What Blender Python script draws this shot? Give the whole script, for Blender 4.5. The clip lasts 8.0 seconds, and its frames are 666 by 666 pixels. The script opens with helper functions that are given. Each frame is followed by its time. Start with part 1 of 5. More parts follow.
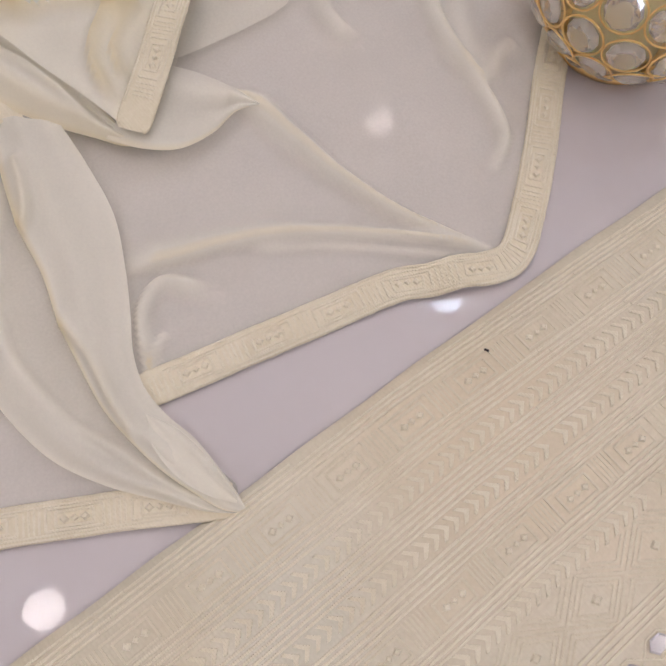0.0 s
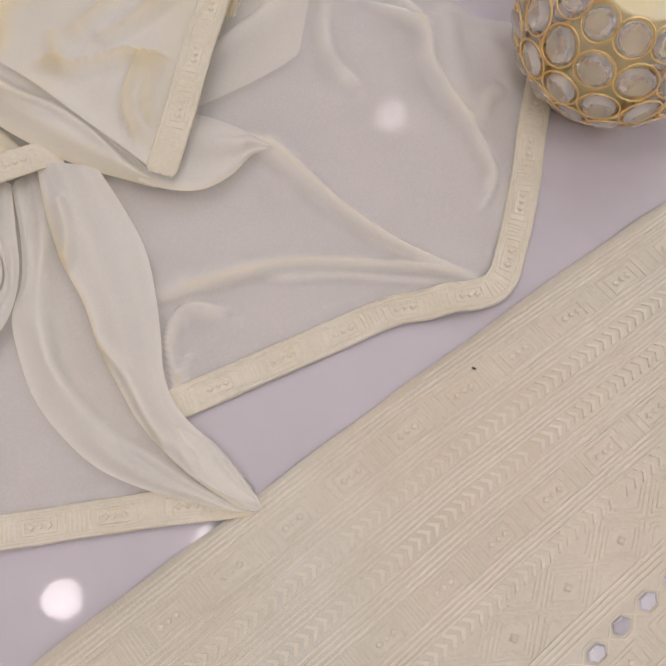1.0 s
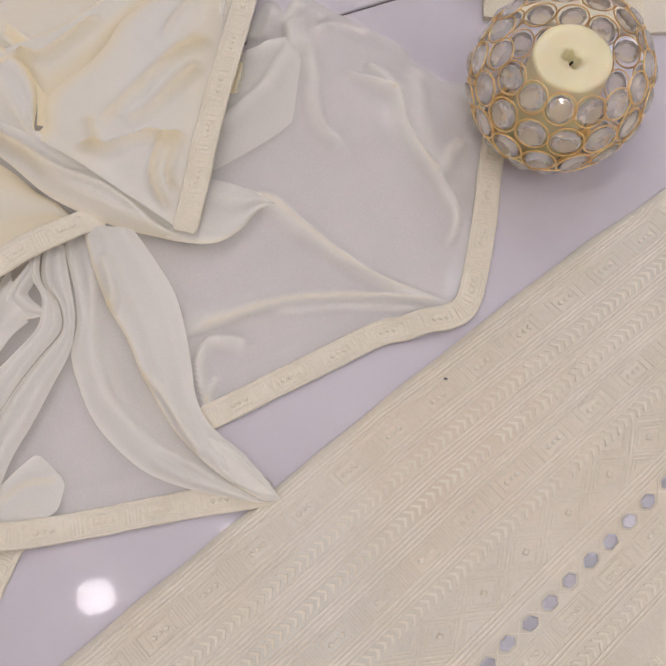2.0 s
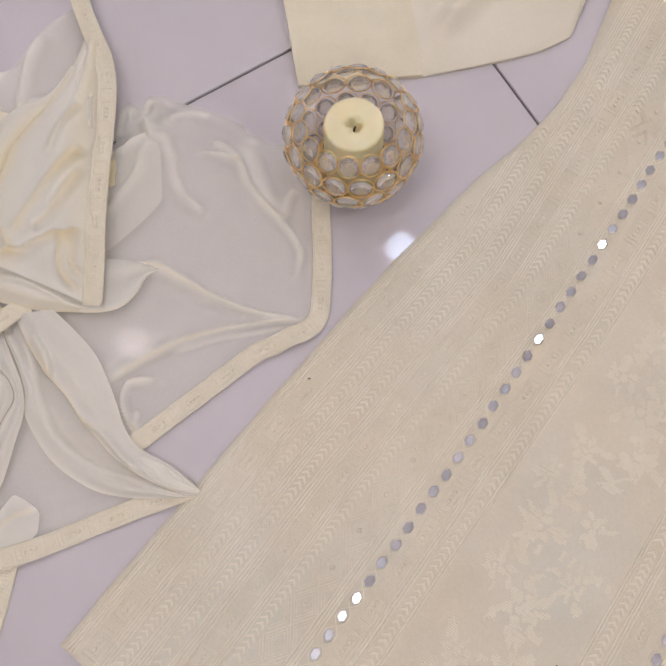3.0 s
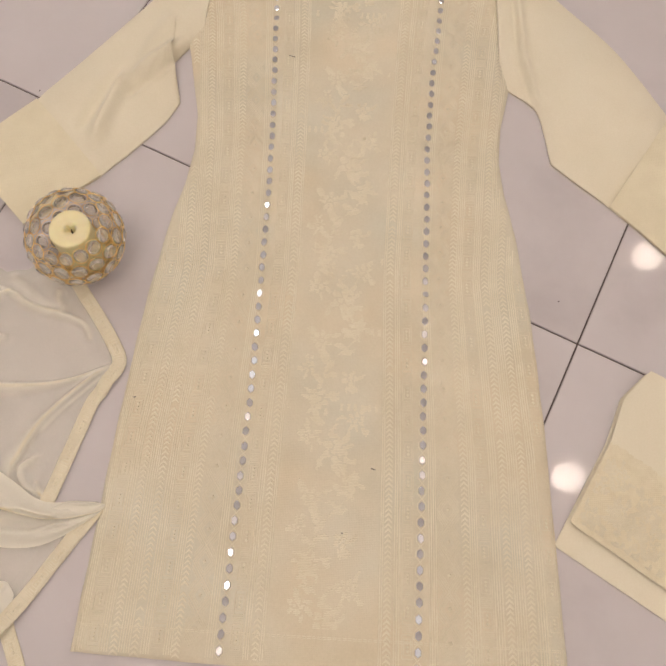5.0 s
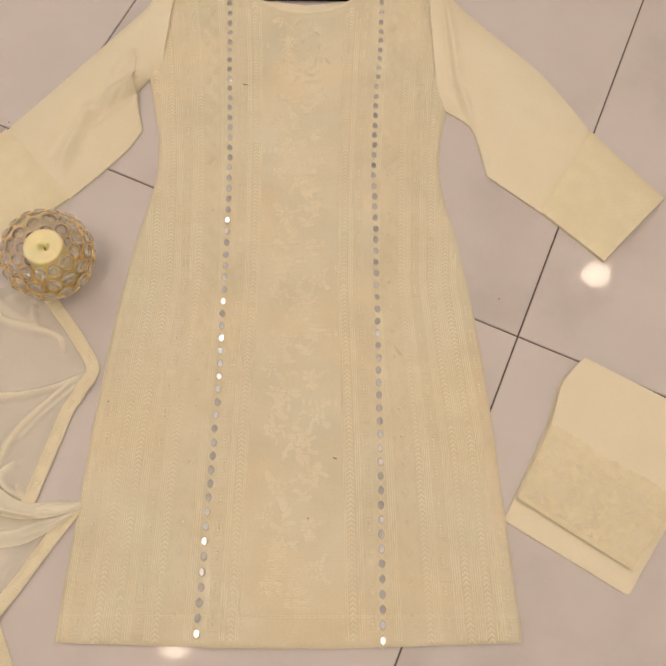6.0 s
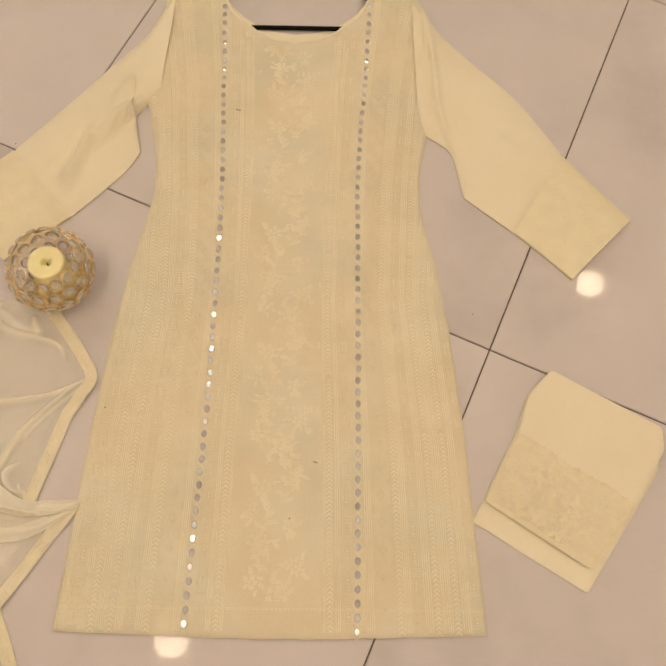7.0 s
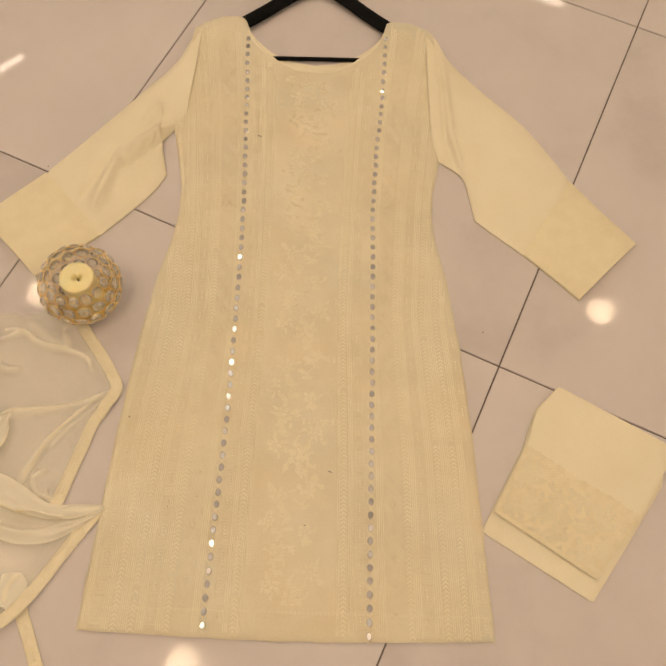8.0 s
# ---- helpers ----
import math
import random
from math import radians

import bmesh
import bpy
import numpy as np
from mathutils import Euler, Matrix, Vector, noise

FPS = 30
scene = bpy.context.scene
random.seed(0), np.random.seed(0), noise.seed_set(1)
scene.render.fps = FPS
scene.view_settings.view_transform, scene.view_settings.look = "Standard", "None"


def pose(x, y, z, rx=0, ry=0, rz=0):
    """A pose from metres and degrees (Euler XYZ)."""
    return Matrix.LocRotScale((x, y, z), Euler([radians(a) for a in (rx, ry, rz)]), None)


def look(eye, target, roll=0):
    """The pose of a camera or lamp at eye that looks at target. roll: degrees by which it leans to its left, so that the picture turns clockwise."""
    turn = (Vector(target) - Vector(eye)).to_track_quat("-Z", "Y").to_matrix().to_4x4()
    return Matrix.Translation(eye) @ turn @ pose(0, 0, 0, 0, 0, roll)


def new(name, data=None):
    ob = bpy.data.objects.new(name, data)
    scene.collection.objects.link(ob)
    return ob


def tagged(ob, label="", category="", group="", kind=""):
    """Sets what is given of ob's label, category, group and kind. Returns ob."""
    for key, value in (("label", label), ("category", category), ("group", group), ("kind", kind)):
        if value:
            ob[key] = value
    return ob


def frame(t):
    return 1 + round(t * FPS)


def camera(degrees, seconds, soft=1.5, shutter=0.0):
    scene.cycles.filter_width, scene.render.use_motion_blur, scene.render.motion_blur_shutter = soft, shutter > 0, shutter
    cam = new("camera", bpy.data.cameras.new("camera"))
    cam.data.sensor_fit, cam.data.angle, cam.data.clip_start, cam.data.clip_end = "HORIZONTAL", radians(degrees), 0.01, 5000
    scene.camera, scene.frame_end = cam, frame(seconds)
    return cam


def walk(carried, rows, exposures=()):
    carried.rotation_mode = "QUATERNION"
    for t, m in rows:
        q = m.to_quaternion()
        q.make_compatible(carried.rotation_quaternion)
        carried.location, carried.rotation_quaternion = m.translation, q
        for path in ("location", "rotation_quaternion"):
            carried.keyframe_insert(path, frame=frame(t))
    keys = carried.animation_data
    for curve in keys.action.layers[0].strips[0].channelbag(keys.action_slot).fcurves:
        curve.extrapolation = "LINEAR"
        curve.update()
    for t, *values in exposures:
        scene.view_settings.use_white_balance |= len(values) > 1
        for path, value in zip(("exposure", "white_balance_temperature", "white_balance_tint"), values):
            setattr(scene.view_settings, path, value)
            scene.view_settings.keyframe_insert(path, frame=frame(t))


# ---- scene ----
cam = camera(46.7, 8.0, soft=1.9)
PATH = [
    (0, (-0.412, -0.451, 0.369), (-0.972, -0.174, -1.531), 9.2),
    (0.5, (-0.413, -0.453, 0.394), (-0.963, -0.187, -1.511), 8.6),
    (1, (-0.411, -0.451, 0.423), (-0.961, -0.206, -1.484), 6.9),
    (1.2, (-0.413, -0.452, 0.44), (-0.957, -0.209, -1.469), 6.7),
    (2.3, (-0.388, -0.436, 0.569), (-0.919, -0.24, -1.349), -2.1),
    (2.5, (-0.381, -0.418, 0.603), (-0.896, -0.221, -1.32), -4.0),
    (3, (-0.352, -0.371, 0.698), (-0.806, -0.139, -1.236), -3.7),
    (3.5, (-0.254, -0.316, 0.798), (-0.713, -0.023, -1.127), -9.7),
    (4, (-0.215, -0.344, 0.888), (-0.599, 0.03, -1.039), -7.7),
    (4.5, (-0.181, -0.381, 0.949), (-0.531, 0.084, -0.964), -6.0),
    (5, (-0.16, -0.423, 0.983), (-0.429, 0.137, -0.917), 1.0),
    (5.2, (-0.149, -0.433, 1.0), (-0.398, 0.177, -0.889), 3.4),
    (6.3, (-0.11, -0.491, 1.064), (-0.334, 0.187, -0.804), 5.6),
    (6.5, (-0.099, -0.486, 1.083), (-0.325, 0.193, -0.785), 5.6),
    (7, (-0.091, -0.488, 1.119), (-0.327, 0.197, -0.746), 5.5),
    (7.5, (-0.087, -0.511, 1.135), (-0.339, 0.187, -0.722), 5.0),
    (8, (-0.083, -0.523, 1.159), (-0.374, 0.207, -0.68), 3.6),
]

# exposure and white balance drift of the phone: seconds, stops, kelvin, tint
EXPOSURES = [(0.0, -0.08, 6100, 18), (1.2, -0.06, 5950, 18), (2.5, -0.01, 5800, 18), (3.5, -0.05, 6200, 17), (4.5, -0.03, 6750, 16), (5.0, -0.03, 7000, 15), (6.5, -0.02, 8500, 12), (8.0, -0.09, 10000, 14)]
walk(cam, [(t, look(eye, target, roll)) for t, eye, target, roll in PATH], EXPOSURES)

# ---- light: round ceiling panels, short linear lamps along two walls ----
CEILING = 2.8
WARM, COOL = (1.0, 0.885, 0.80), (0.76, 0.89, 1.0)
PANEL_GLOW, STRIP_GLOW = 83.0, 60.0
# the last four are unseen, added along the rows for more light
PANELS = [(0.605, 1.815, WARM), (-0.63, -0.78, WARM), (0.65, 0.535, WARM), (-0.605, -1.37, WARM), (-1.357, 0.537, COOL),
          (-2.28, 0.54, WARM), (-1.61, -0.775, WARM), (1.65, 0.535, WARM), (-2.30, 1.815, COOL), (0.65, -0.775, COOL), (1.65, -0.775, WARM)]
world = bpy.data.worlds.new("room_air")
scene.world = world
world.use_nodes = True
world.node_tree.nodes["Background"].inputs[0].default_value = (0.9, 0.92, 1.0, 1)
world.node_tree.nodes["Background"].inputs[1].default_value = 0.05


# ---- helpers of this scene ----
def part(name, mesh_or_bm, material, parent, label="", smooth=True, plies=None):
    """One mesh object under a thing or a part; takes a bmesh or (vertices, faces)."""
    if isinstance(mesh_or_bm, bpy.types.Mesh):
        me = mesh_or_bm
    elif isinstance(mesh_or_bm, tuple):
        me = bpy.data.meshes.new(name)
        me.from_pydata(mesh_or_bm[0], [], mesh_or_bm[1])
    else:
        me = bpy.data.meshes.new(name)
        mesh_or_bm.to_mesh(me)
        mesh_or_bm.free()
    if material and not me.materials:
        me.materials.append(material)
    if smooth:
        me.polygons.foreach_set("use_smooth", [True] * len(me.polygons))
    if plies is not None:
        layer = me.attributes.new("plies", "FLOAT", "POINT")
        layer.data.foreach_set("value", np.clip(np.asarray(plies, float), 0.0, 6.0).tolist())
    me.update()
    ob = new(name, me)
    if parent:
        ob.parent = parent
    if label:
        ob["label"] = label
    return ob


def thing(name, m, label, category, group="", kind=""):
    ob = new(name)
    ob.empty_display_size = 0.05
    ob.matrix_world = m
    return tagged(ob, label, category, group, kind)


def box(bm, x0, x1, y0, y1, z0, z1, bevel=0.0):
    r = bmesh.ops.create_cube(bm, size=1.0, matrix=Matrix.Translation(((x0 + x1) / 2, (y0 + y1) / 2, (z0 + z1) / 2)) @ Matrix.Diagonal((x1 - x0, y1 - y0, z1 - z0, 1)))
    if bevel:
        es = list({e for v in r["verts"] for e in v.link_edges})
        bmesh.ops.bevel(bm, geom=es, offset=bevel, segments=2, affect="EDGES", profile=0.6)


def smooth_path(points, n=12, closed=False):
    """Catmull-Rom through the points (any dimension), n samples a span."""
    p = np.array(points, float)
    k = len(p)
    out = []
    for i in range(k if closed else k - 1):
        if closed:
            a, b, c, d = p[(i - 1) % k], p[i], p[(i + 1) % k], p[(i + 2) % k]
        else:
            a, b, c, d = p[max(i - 1, 0)], p[i], p[i + 1], p[min(i + 2, k - 1)]
        for j in range(n):
            t = j / n
            out.append(0.5 * (2 * b + (c - a) * t + (2 * a - 5 * b + 4 * c - d) * t * t + (3 * b - a - 3 * c + d) * t ** 3))
    if not closed:
        out.append(p[-1])
    return np.array(out)


def even(points, step):
    """Resample a polyline at even steps along its first two axes."""
    d = np.concatenate([[0], np.cumsum(np.linalg.norm(np.diff(points[:, :2], axis=0), axis=1))])
    n = max(2, int(d[-1] / step) + 1)
    t = np.linspace(0, d[-1], n)
    return np.stack([np.interp(t, d, points[:, i]) for i in range(points.shape[1])], 1), t


def swell(x, y, scale, seed=0.0):
    return noise.noise(Vector((x * scale, y * scale, seed)))


# ---- materials ----
def node_material(name):
    m = bpy.data.materials.new(name)
    m.use_nodes = True
    t = m.node_tree
    return m, t, t.nodes["Principled BSDF"], t.nodes["Material Output"]


def coords(t, scale=1.0):
    tc = t.nodes.new("ShaderNodeTexCoord")
    mp = t.nodes.new("ShaderNodeMapping")
    mp.inputs["Scale"].default_value = (scale, scale, scale) if isinstance(scale, float) else scale
    t.links.new(tc.outputs["Object"], mp.inputs["Vector"])
    return mp.outputs["Vector"]


def noise_tex(t, vec, scale, detail=4.0, rough=0.55):
    n = t.nodes.new("ShaderNodeTexNoise")
    n.inputs["Scale"].default_value = scale
    n.inputs["Detail"].default_value = detail
    n.inputs["Roughness"].default_value = rough
    t.links.new(vec, n.inputs["Vector"])
    return n.outputs["Fac"]


def ramp(t, fac, stops):
    r = t.nodes.new("ShaderNodeValToRGB")
    while len(r.color_ramp.elements) < len(stops):
        r.color_ramp.elements.new(0.5)
    for e, (pos, col) in zip(r.color_ramp.elements, stops):
        e.position, e.color = pos, (*col, 1) if len(col) == 3 else col
    t.links.new(fac, r.inputs["Fac"])
    return r.outputs["Color"]


def math_node(t, op, a, b):
    n = t.nodes.new("ShaderNodeMath")
    n.operation = op
    for i, v in enumerate((a, b)):
        if isinstance(v, (int, float)):
            n.inputs[i].default_value = v
        else:
            t.links.new(v, n.inputs[i])
    return n.outputs[0]


def weave(t, vec, threads):
    """Crossed threads of a plain weave, as a height."""
    outs = []
    for axis in ("X", "Y"):
        w = t.nodes.new("ShaderNodeTexWave")
        w.bands_direction = axis
        w.inputs["Scale"].default_value = threads
        w.inputs["Distortion"].default_value = 1.2
        w.inputs["Detail"].default_value = 2.0
        w.inputs["Detail Scale"].default_value = 3.0
        t.links.new(vec, w.inputs["Vector"])
        outs.append(w.outputs["Fac"])
    return math_node(t, "ADD", outs[0], outs[1])


def bump(t, height, strength, distance):
    b = t.nodes.new("ShaderNodeBump")
    b.inputs["Strength"].default_value = strength
    b.inputs["Distance"].default_value = distance
    t.links.new(height, b.inputs["Height"])
    return b.outputs["Normal"]


def fabric(name, dark, light, threads=120.0, rough=0.8, sheen=0.25, relief=0.35, blotch=9.0, cast=0.0):
    m, t, p, _ = node_material(name)
    v = coords(t)
    wide = noise_tex(t, v, blotch, 5.0)
    fine = noise_tex(t, v, 420.0, 3.0)
    both = math_node(t, "ADD", math_node(t, "MULTIPLY", wide, 0.65), math_node(t, "MULTIPLY", fine, 0.35))
    tone = ramp(t, both, [(0.36, dark), (0.62, light)])
    if cast:
        tint = t.nodes.new("ShaderNodeMix")
        tint.data_type, tint.blend_type = "RGBA", "MULTIPLY"
        tint.inputs["Factor"].default_value = 1.0
        t.links.new(tone, tint.inputs["A"])
        t.links.new(ramp(t, noise_tex(t, v, 5.0, 3.0), [(0.38, (1 + cast, 1.0, 1 - cast)), (0.62, (1 - cast, 1.0, 1 + cast))]), tint.inputs["B"])
        tone = tint.outputs["Result"]
    t.links.new(tone, p.inputs["Base Color"])
    w = weave(t, v, threads)
    h = math_node(t, "ADD", math_node(t, "MULTIPLY", w, 0.4), noise_tex(t, v, 60.0, 4.0))
    t.links.new(bump(t, h, relief, 0.0006), p.inputs["Normal"])
    p.inputs["Roughness"].default_value = rough
    p.inputs["Sheen Weight"].default_value = sheen
    p.inputs["Sheen Roughness"].default_value = 0.4
    p.inputs["Specular IOR Level"].default_value = 0.25
    return m


def sheer(name, thin, thick_bounce, cover):
    """Chiffon: threads scatter light, gaps let it pass. The attribute "plies" sets the cover as if that many layers lay
    there; the second colour paints in the yellow light bounced within gathers.
    """
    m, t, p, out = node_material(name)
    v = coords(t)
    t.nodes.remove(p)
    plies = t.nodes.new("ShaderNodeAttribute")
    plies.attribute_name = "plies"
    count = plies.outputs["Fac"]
    # yellow light bouncing between gathered layers is put into the colour here
    col = ramp(t, math_node(t, "MULTIPLY", count, 0.2), [(0.62, thin), (1.0, thick_bounce)])
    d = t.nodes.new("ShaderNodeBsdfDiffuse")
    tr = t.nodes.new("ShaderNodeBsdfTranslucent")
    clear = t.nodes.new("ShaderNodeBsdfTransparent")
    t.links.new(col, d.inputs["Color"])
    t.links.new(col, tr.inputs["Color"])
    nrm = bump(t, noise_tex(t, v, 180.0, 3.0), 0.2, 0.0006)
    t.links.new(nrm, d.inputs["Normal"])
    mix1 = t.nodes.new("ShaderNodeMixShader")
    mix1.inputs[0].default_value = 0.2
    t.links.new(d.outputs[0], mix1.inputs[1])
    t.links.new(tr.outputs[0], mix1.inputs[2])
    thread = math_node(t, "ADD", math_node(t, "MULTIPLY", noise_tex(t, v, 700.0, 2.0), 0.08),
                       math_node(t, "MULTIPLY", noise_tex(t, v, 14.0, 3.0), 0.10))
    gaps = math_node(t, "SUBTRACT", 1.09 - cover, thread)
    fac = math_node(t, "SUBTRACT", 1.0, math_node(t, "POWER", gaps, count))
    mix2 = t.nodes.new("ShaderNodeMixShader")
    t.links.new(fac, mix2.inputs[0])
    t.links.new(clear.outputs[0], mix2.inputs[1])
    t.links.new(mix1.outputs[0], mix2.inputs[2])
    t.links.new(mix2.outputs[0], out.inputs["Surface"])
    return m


def plain(name, colour, rough=0.5, metal=0.0, vary=0.12, scale=30.0, relief=0.1):
    m, t, p, _ = node_material(name)
    v = coords(t)
    n = noise_tex(t, v, scale, 5.0)
    t.links.new(ramp(t, n, [(0.3, tuple(c * (1 - vary) for c in colour)), (0.7, tuple(min(1, c * (1 + vary)) for c in colour))]), p.inputs["Base Color"])
    p.inputs["Roughness"].default_value = rough
    p.inputs["Metallic"].default_value = metal
    if relief:
        t.links.new(bump(t, noise_tex(t, v, scale * 8, 3.0), relief, 0.001), p.inputs["Normal"])
    return m


def glow(name, colour, strength):
    m, t, p, out = node_material(name)
    e = t.nodes.new("ShaderNodeEmission")
    e.inputs[0].default_value = (*colour, 1)
    e.inputs[1].default_value = strength
    t.links.new(e.outputs[0], out.inputs["Surface"])
    return m


def porcelain(name):
    m, t, p, _ = node_material(name)
    tc = t.nodes.new("ShaderNodeTexCoord")
    info = t.nodes.new("ShaderNodeObjectInfo")
    shift = t.nodes.new("ShaderNodeVectorMath")
    shift.operation = "ADD"
    t.links.new(tc.outputs["Object"], shift.inputs[0])
    mul = math_node(t, "MULTIPLY", info.outputs["Random"], 40.0)
    t.links.new(mul, shift.inputs[1])
    v = shift.outputs[0]
    cloud = noise_tex(t, v, 3.2, 6.0, 0.6)
    base = ramp(t, cloud, [(0.30, (0.515, 0.472, 0.465)), (0.48, (0.595, 0.55, 0.54)), (0.72, (0.635, 0.59, 0.58))])
    ridge = t.nodes.new("ShaderNodeTexNoise")
    ridge.noise_type = "RIDGED_MULTIFRACTAL"
    ridge.inputs["Scale"].default_value = 2.3
    ridge.inputs["Detail"].default_value = 5.0
    t.links.new(v, ridge.inputs["Vector"])
    vein = ramp(t, ridge.outputs["Fac"], [(0.80, (0, 0, 0)), (0.98, (1, 1, 1))])
    mix = t.nodes.new("ShaderNodeMix")
    mix.data_type = "RGBA"
    t.links.new(math_node(t, "MULTIPLY", vein, 0.35), mix.inputs["Factor"])
    t.links.new(base, mix.inputs["A"])
    mix.inputs["B"].default_value = (0.36, 0.32, 0.31, 1)
    t.links.new(mix.outputs["Result"], p.inputs["Base Color"])
    p.inputs["Roughness"].default_value = 0.06
    smear = ramp(t, noise_tex(t, v, 7.0, 5.0), [(0.4, (0.013,) * 3), (0.75, (0.019,) * 3)])
    t.links.new(smear, p.inputs["Roughness"])
    p.inputs["IOR"].default_value = 1.5
    p.inputs["Specular IOR Level"].default_value = 0.074
    return m


TILE = porcelain("polished_porcelain")
GROUT = plain("dark_grout", (0.115, 0.09, 0.08), 0.9)
PAINT = plain("white_wall_paint", (0.74, 0.72, 0.70), 0.85, vary=0.04, scale=3.0)
CEIL = plain("ceiling_paint", (0.92, 0.91, 0.90), 0.9, vary=0.03, scale=3.0)
TRIM = plain("white_lamp_trim", (0.8, 0.8, 0.8), 0.4)
KURTA = fabric("cream_cotton", (0.66, 0.594, 0.438), (0.75, 0.683, 0.526), 150.0, 0.85, 0.2, 0.35, cast=0.035)
THREAD = fabric("cream_embroidery_thread", (0.755, 0.685, 0.51), (0.85, 0.79, 0.625), 260.0, 0.6, 0.3, 0.5, 30.0)
WOVEN = fabric("cream_woven_pattern_thread", (0.69, 0.622, 0.455), (0.775, 0.71, 0.548), 260.0, 0.65, 0.25, 0.4, 30.0)
FLORAL = fabric("satin_stitch_thread", (0.755, 0.685, 0.51), (0.835, 0.77, 0.60), 260.0, 0.55, 0.35, 0.5, 40.0)
SILK = fabric("cream_raw_silk", (0.76, 0.69, 0.515), (0.815, 0.75, 0.585), 420.0, 0.55, 0.3, 0.10, 6.0)
CUFF = fabric("cream_jacquard_cuff", (0.75, 0.675, 0.48), (0.795, 0.722, 0.525), 130.0, 0.7, 0.3, 0.4, 45.0)
TAPE = fabric("cream_border_tape", (0.74, 0.665, 0.475), (0.83, 0.76, 0.585), 200.0, 0.75, 0.3, 0.35, 25.0)
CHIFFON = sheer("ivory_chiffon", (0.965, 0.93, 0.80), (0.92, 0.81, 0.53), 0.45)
HEMBAND = fabric("beige_jacquard_hem", (0.72, 0.635, 0.445), (0.79, 0.71, 0.52), 130.0, 0.75, 0.2, 0.5, 70.0)
MIRROR = plain("mirror_glass", (0.93, 0.93, 0.94), 0.03, 1.0, vary=0.04, relief=0.0)
mt = MIRROR.node_tree
piece = mt.nodes.new("ShaderNodeObjectInfo")
mt.links.new(ramp(mt, piece.outputs["Random"], [(0.05, (0.03,) * 3), (0.5, (0.10,) * 3), (1.0, (0.26,) * 3)]), mt.nodes["Principled BSDF"].inputs["Roughness"])
GOLD = plain("gold_wire", (1.0, 0.66, 0.28), 0.30, 1.0, vary=0.15, scale=200.0, relief=0.2)
BLACK = plain("black_hanger_plastic", (0.004, 0.004, 0.004), 0.7, relief=0.0)
BLACK.node_tree.nodes["Principled BSDF"].inputs["Specular IOR Level"].default_value = 0.08
SPECK = plain("dark_lint", (0.03, 0.022, 0.02), 0.9)
WICK = plain("charred_wick", (0.05, 0.035, 0.02), 0.9)

CRYSTAL, ct, cp, crystal_out = node_material("crystal_glass")
cut, through_glass = ct.nodes.new("ShaderNodeMixShader"), ct.nodes.new("ShaderNodeBsdfTransparent")
cut.inputs[0].default_value = 0.95
ct.links.new(through_glass.outputs[0], cut.inputs[1])
ct.links.new(cp.outputs[0], cut.inputs[2])
ct.links.new(cut.outputs[0], crystal_out.inputs["Surface"])
cp.inputs["Transmission Weight"].default_value = 0.84
cp.inputs["Roughness"].default_value = 0.02
cp.inputs["IOR"].default_value = 1.5
# warm tint paints in gold reflected from the wire
cp.inputs["Base Color"].default_value = (1.0, 0.96, 0.90, 1)

WAX, wt, wp, _ = node_material("ivory_wax")
wt.links.new(ramp(wt, noise_tex(wt, coords(wt), 35.0, 4.0), [(0.3, (0.80, 0.70, 0.38)), (0.7, (0.86, 0.79, 0.50))]), wp.inputs["Base Color"])
wp.inputs["Roughness"].default_value = 0.38
wp.inputs["Subsurface Weight"].default_value = 0.35
wp.inputs["Subsurface Radius"].default_value = (0.012, 0.008, 0.004)
wp.inputs["Subsurface Scale"].default_value = 0.6
wt.links.new(bump(wt, noise_tex(wt, coords(wt), 60.0, 3.0), 0.15, 0.002), wp.inputs["Normal"])

# ---- the room ----
X0, X1, Y0, Y1 = -3.6, 3.2, -2.8, 4.1


def structure(name, bm, material, label, category):
    return tagged(part(name, bm, material, None, smooth=False), label, category, kind="structure")


for name, (a, b, c, d) in dict(wall_west=(X0 - 0.12, X0, Y0 - 0.12, Y1 + 0.12), wall_east=(X1, X1 + 0.12, Y0 - 0.12, Y1 + 0.12),
                               wall_south=(X0, X1, Y0 - 0.12, Y0), wall_north=(X0, X1, Y1, Y1 + 0.12)).items():
    bm = bmesh.new()
    box(bm, a, b, c, d, 0.0, CEILING)
    structure(name, bm, PAINT, "plain white painted shop wall", "wall")
bm = bmesh.new()
box(bm, X0 - 0.12, X1 + 0.12, Y0 - 0.12, Y1 + 0.12, CEILING, CEILING + 0.1)
structure("ceiling", bm, CEIL, "plain white painted ceiling with lamps", "ceiling")
bm = bmesh.new()
box(bm, X0 - 0.12, X1 + 0.12, Y0 - 0.12, Y1 + 0.12, -0.08, -0.0025)
floor = structure("floor", bm, GROUT, "polished pale marble-look tiles with dark joints", "floor")


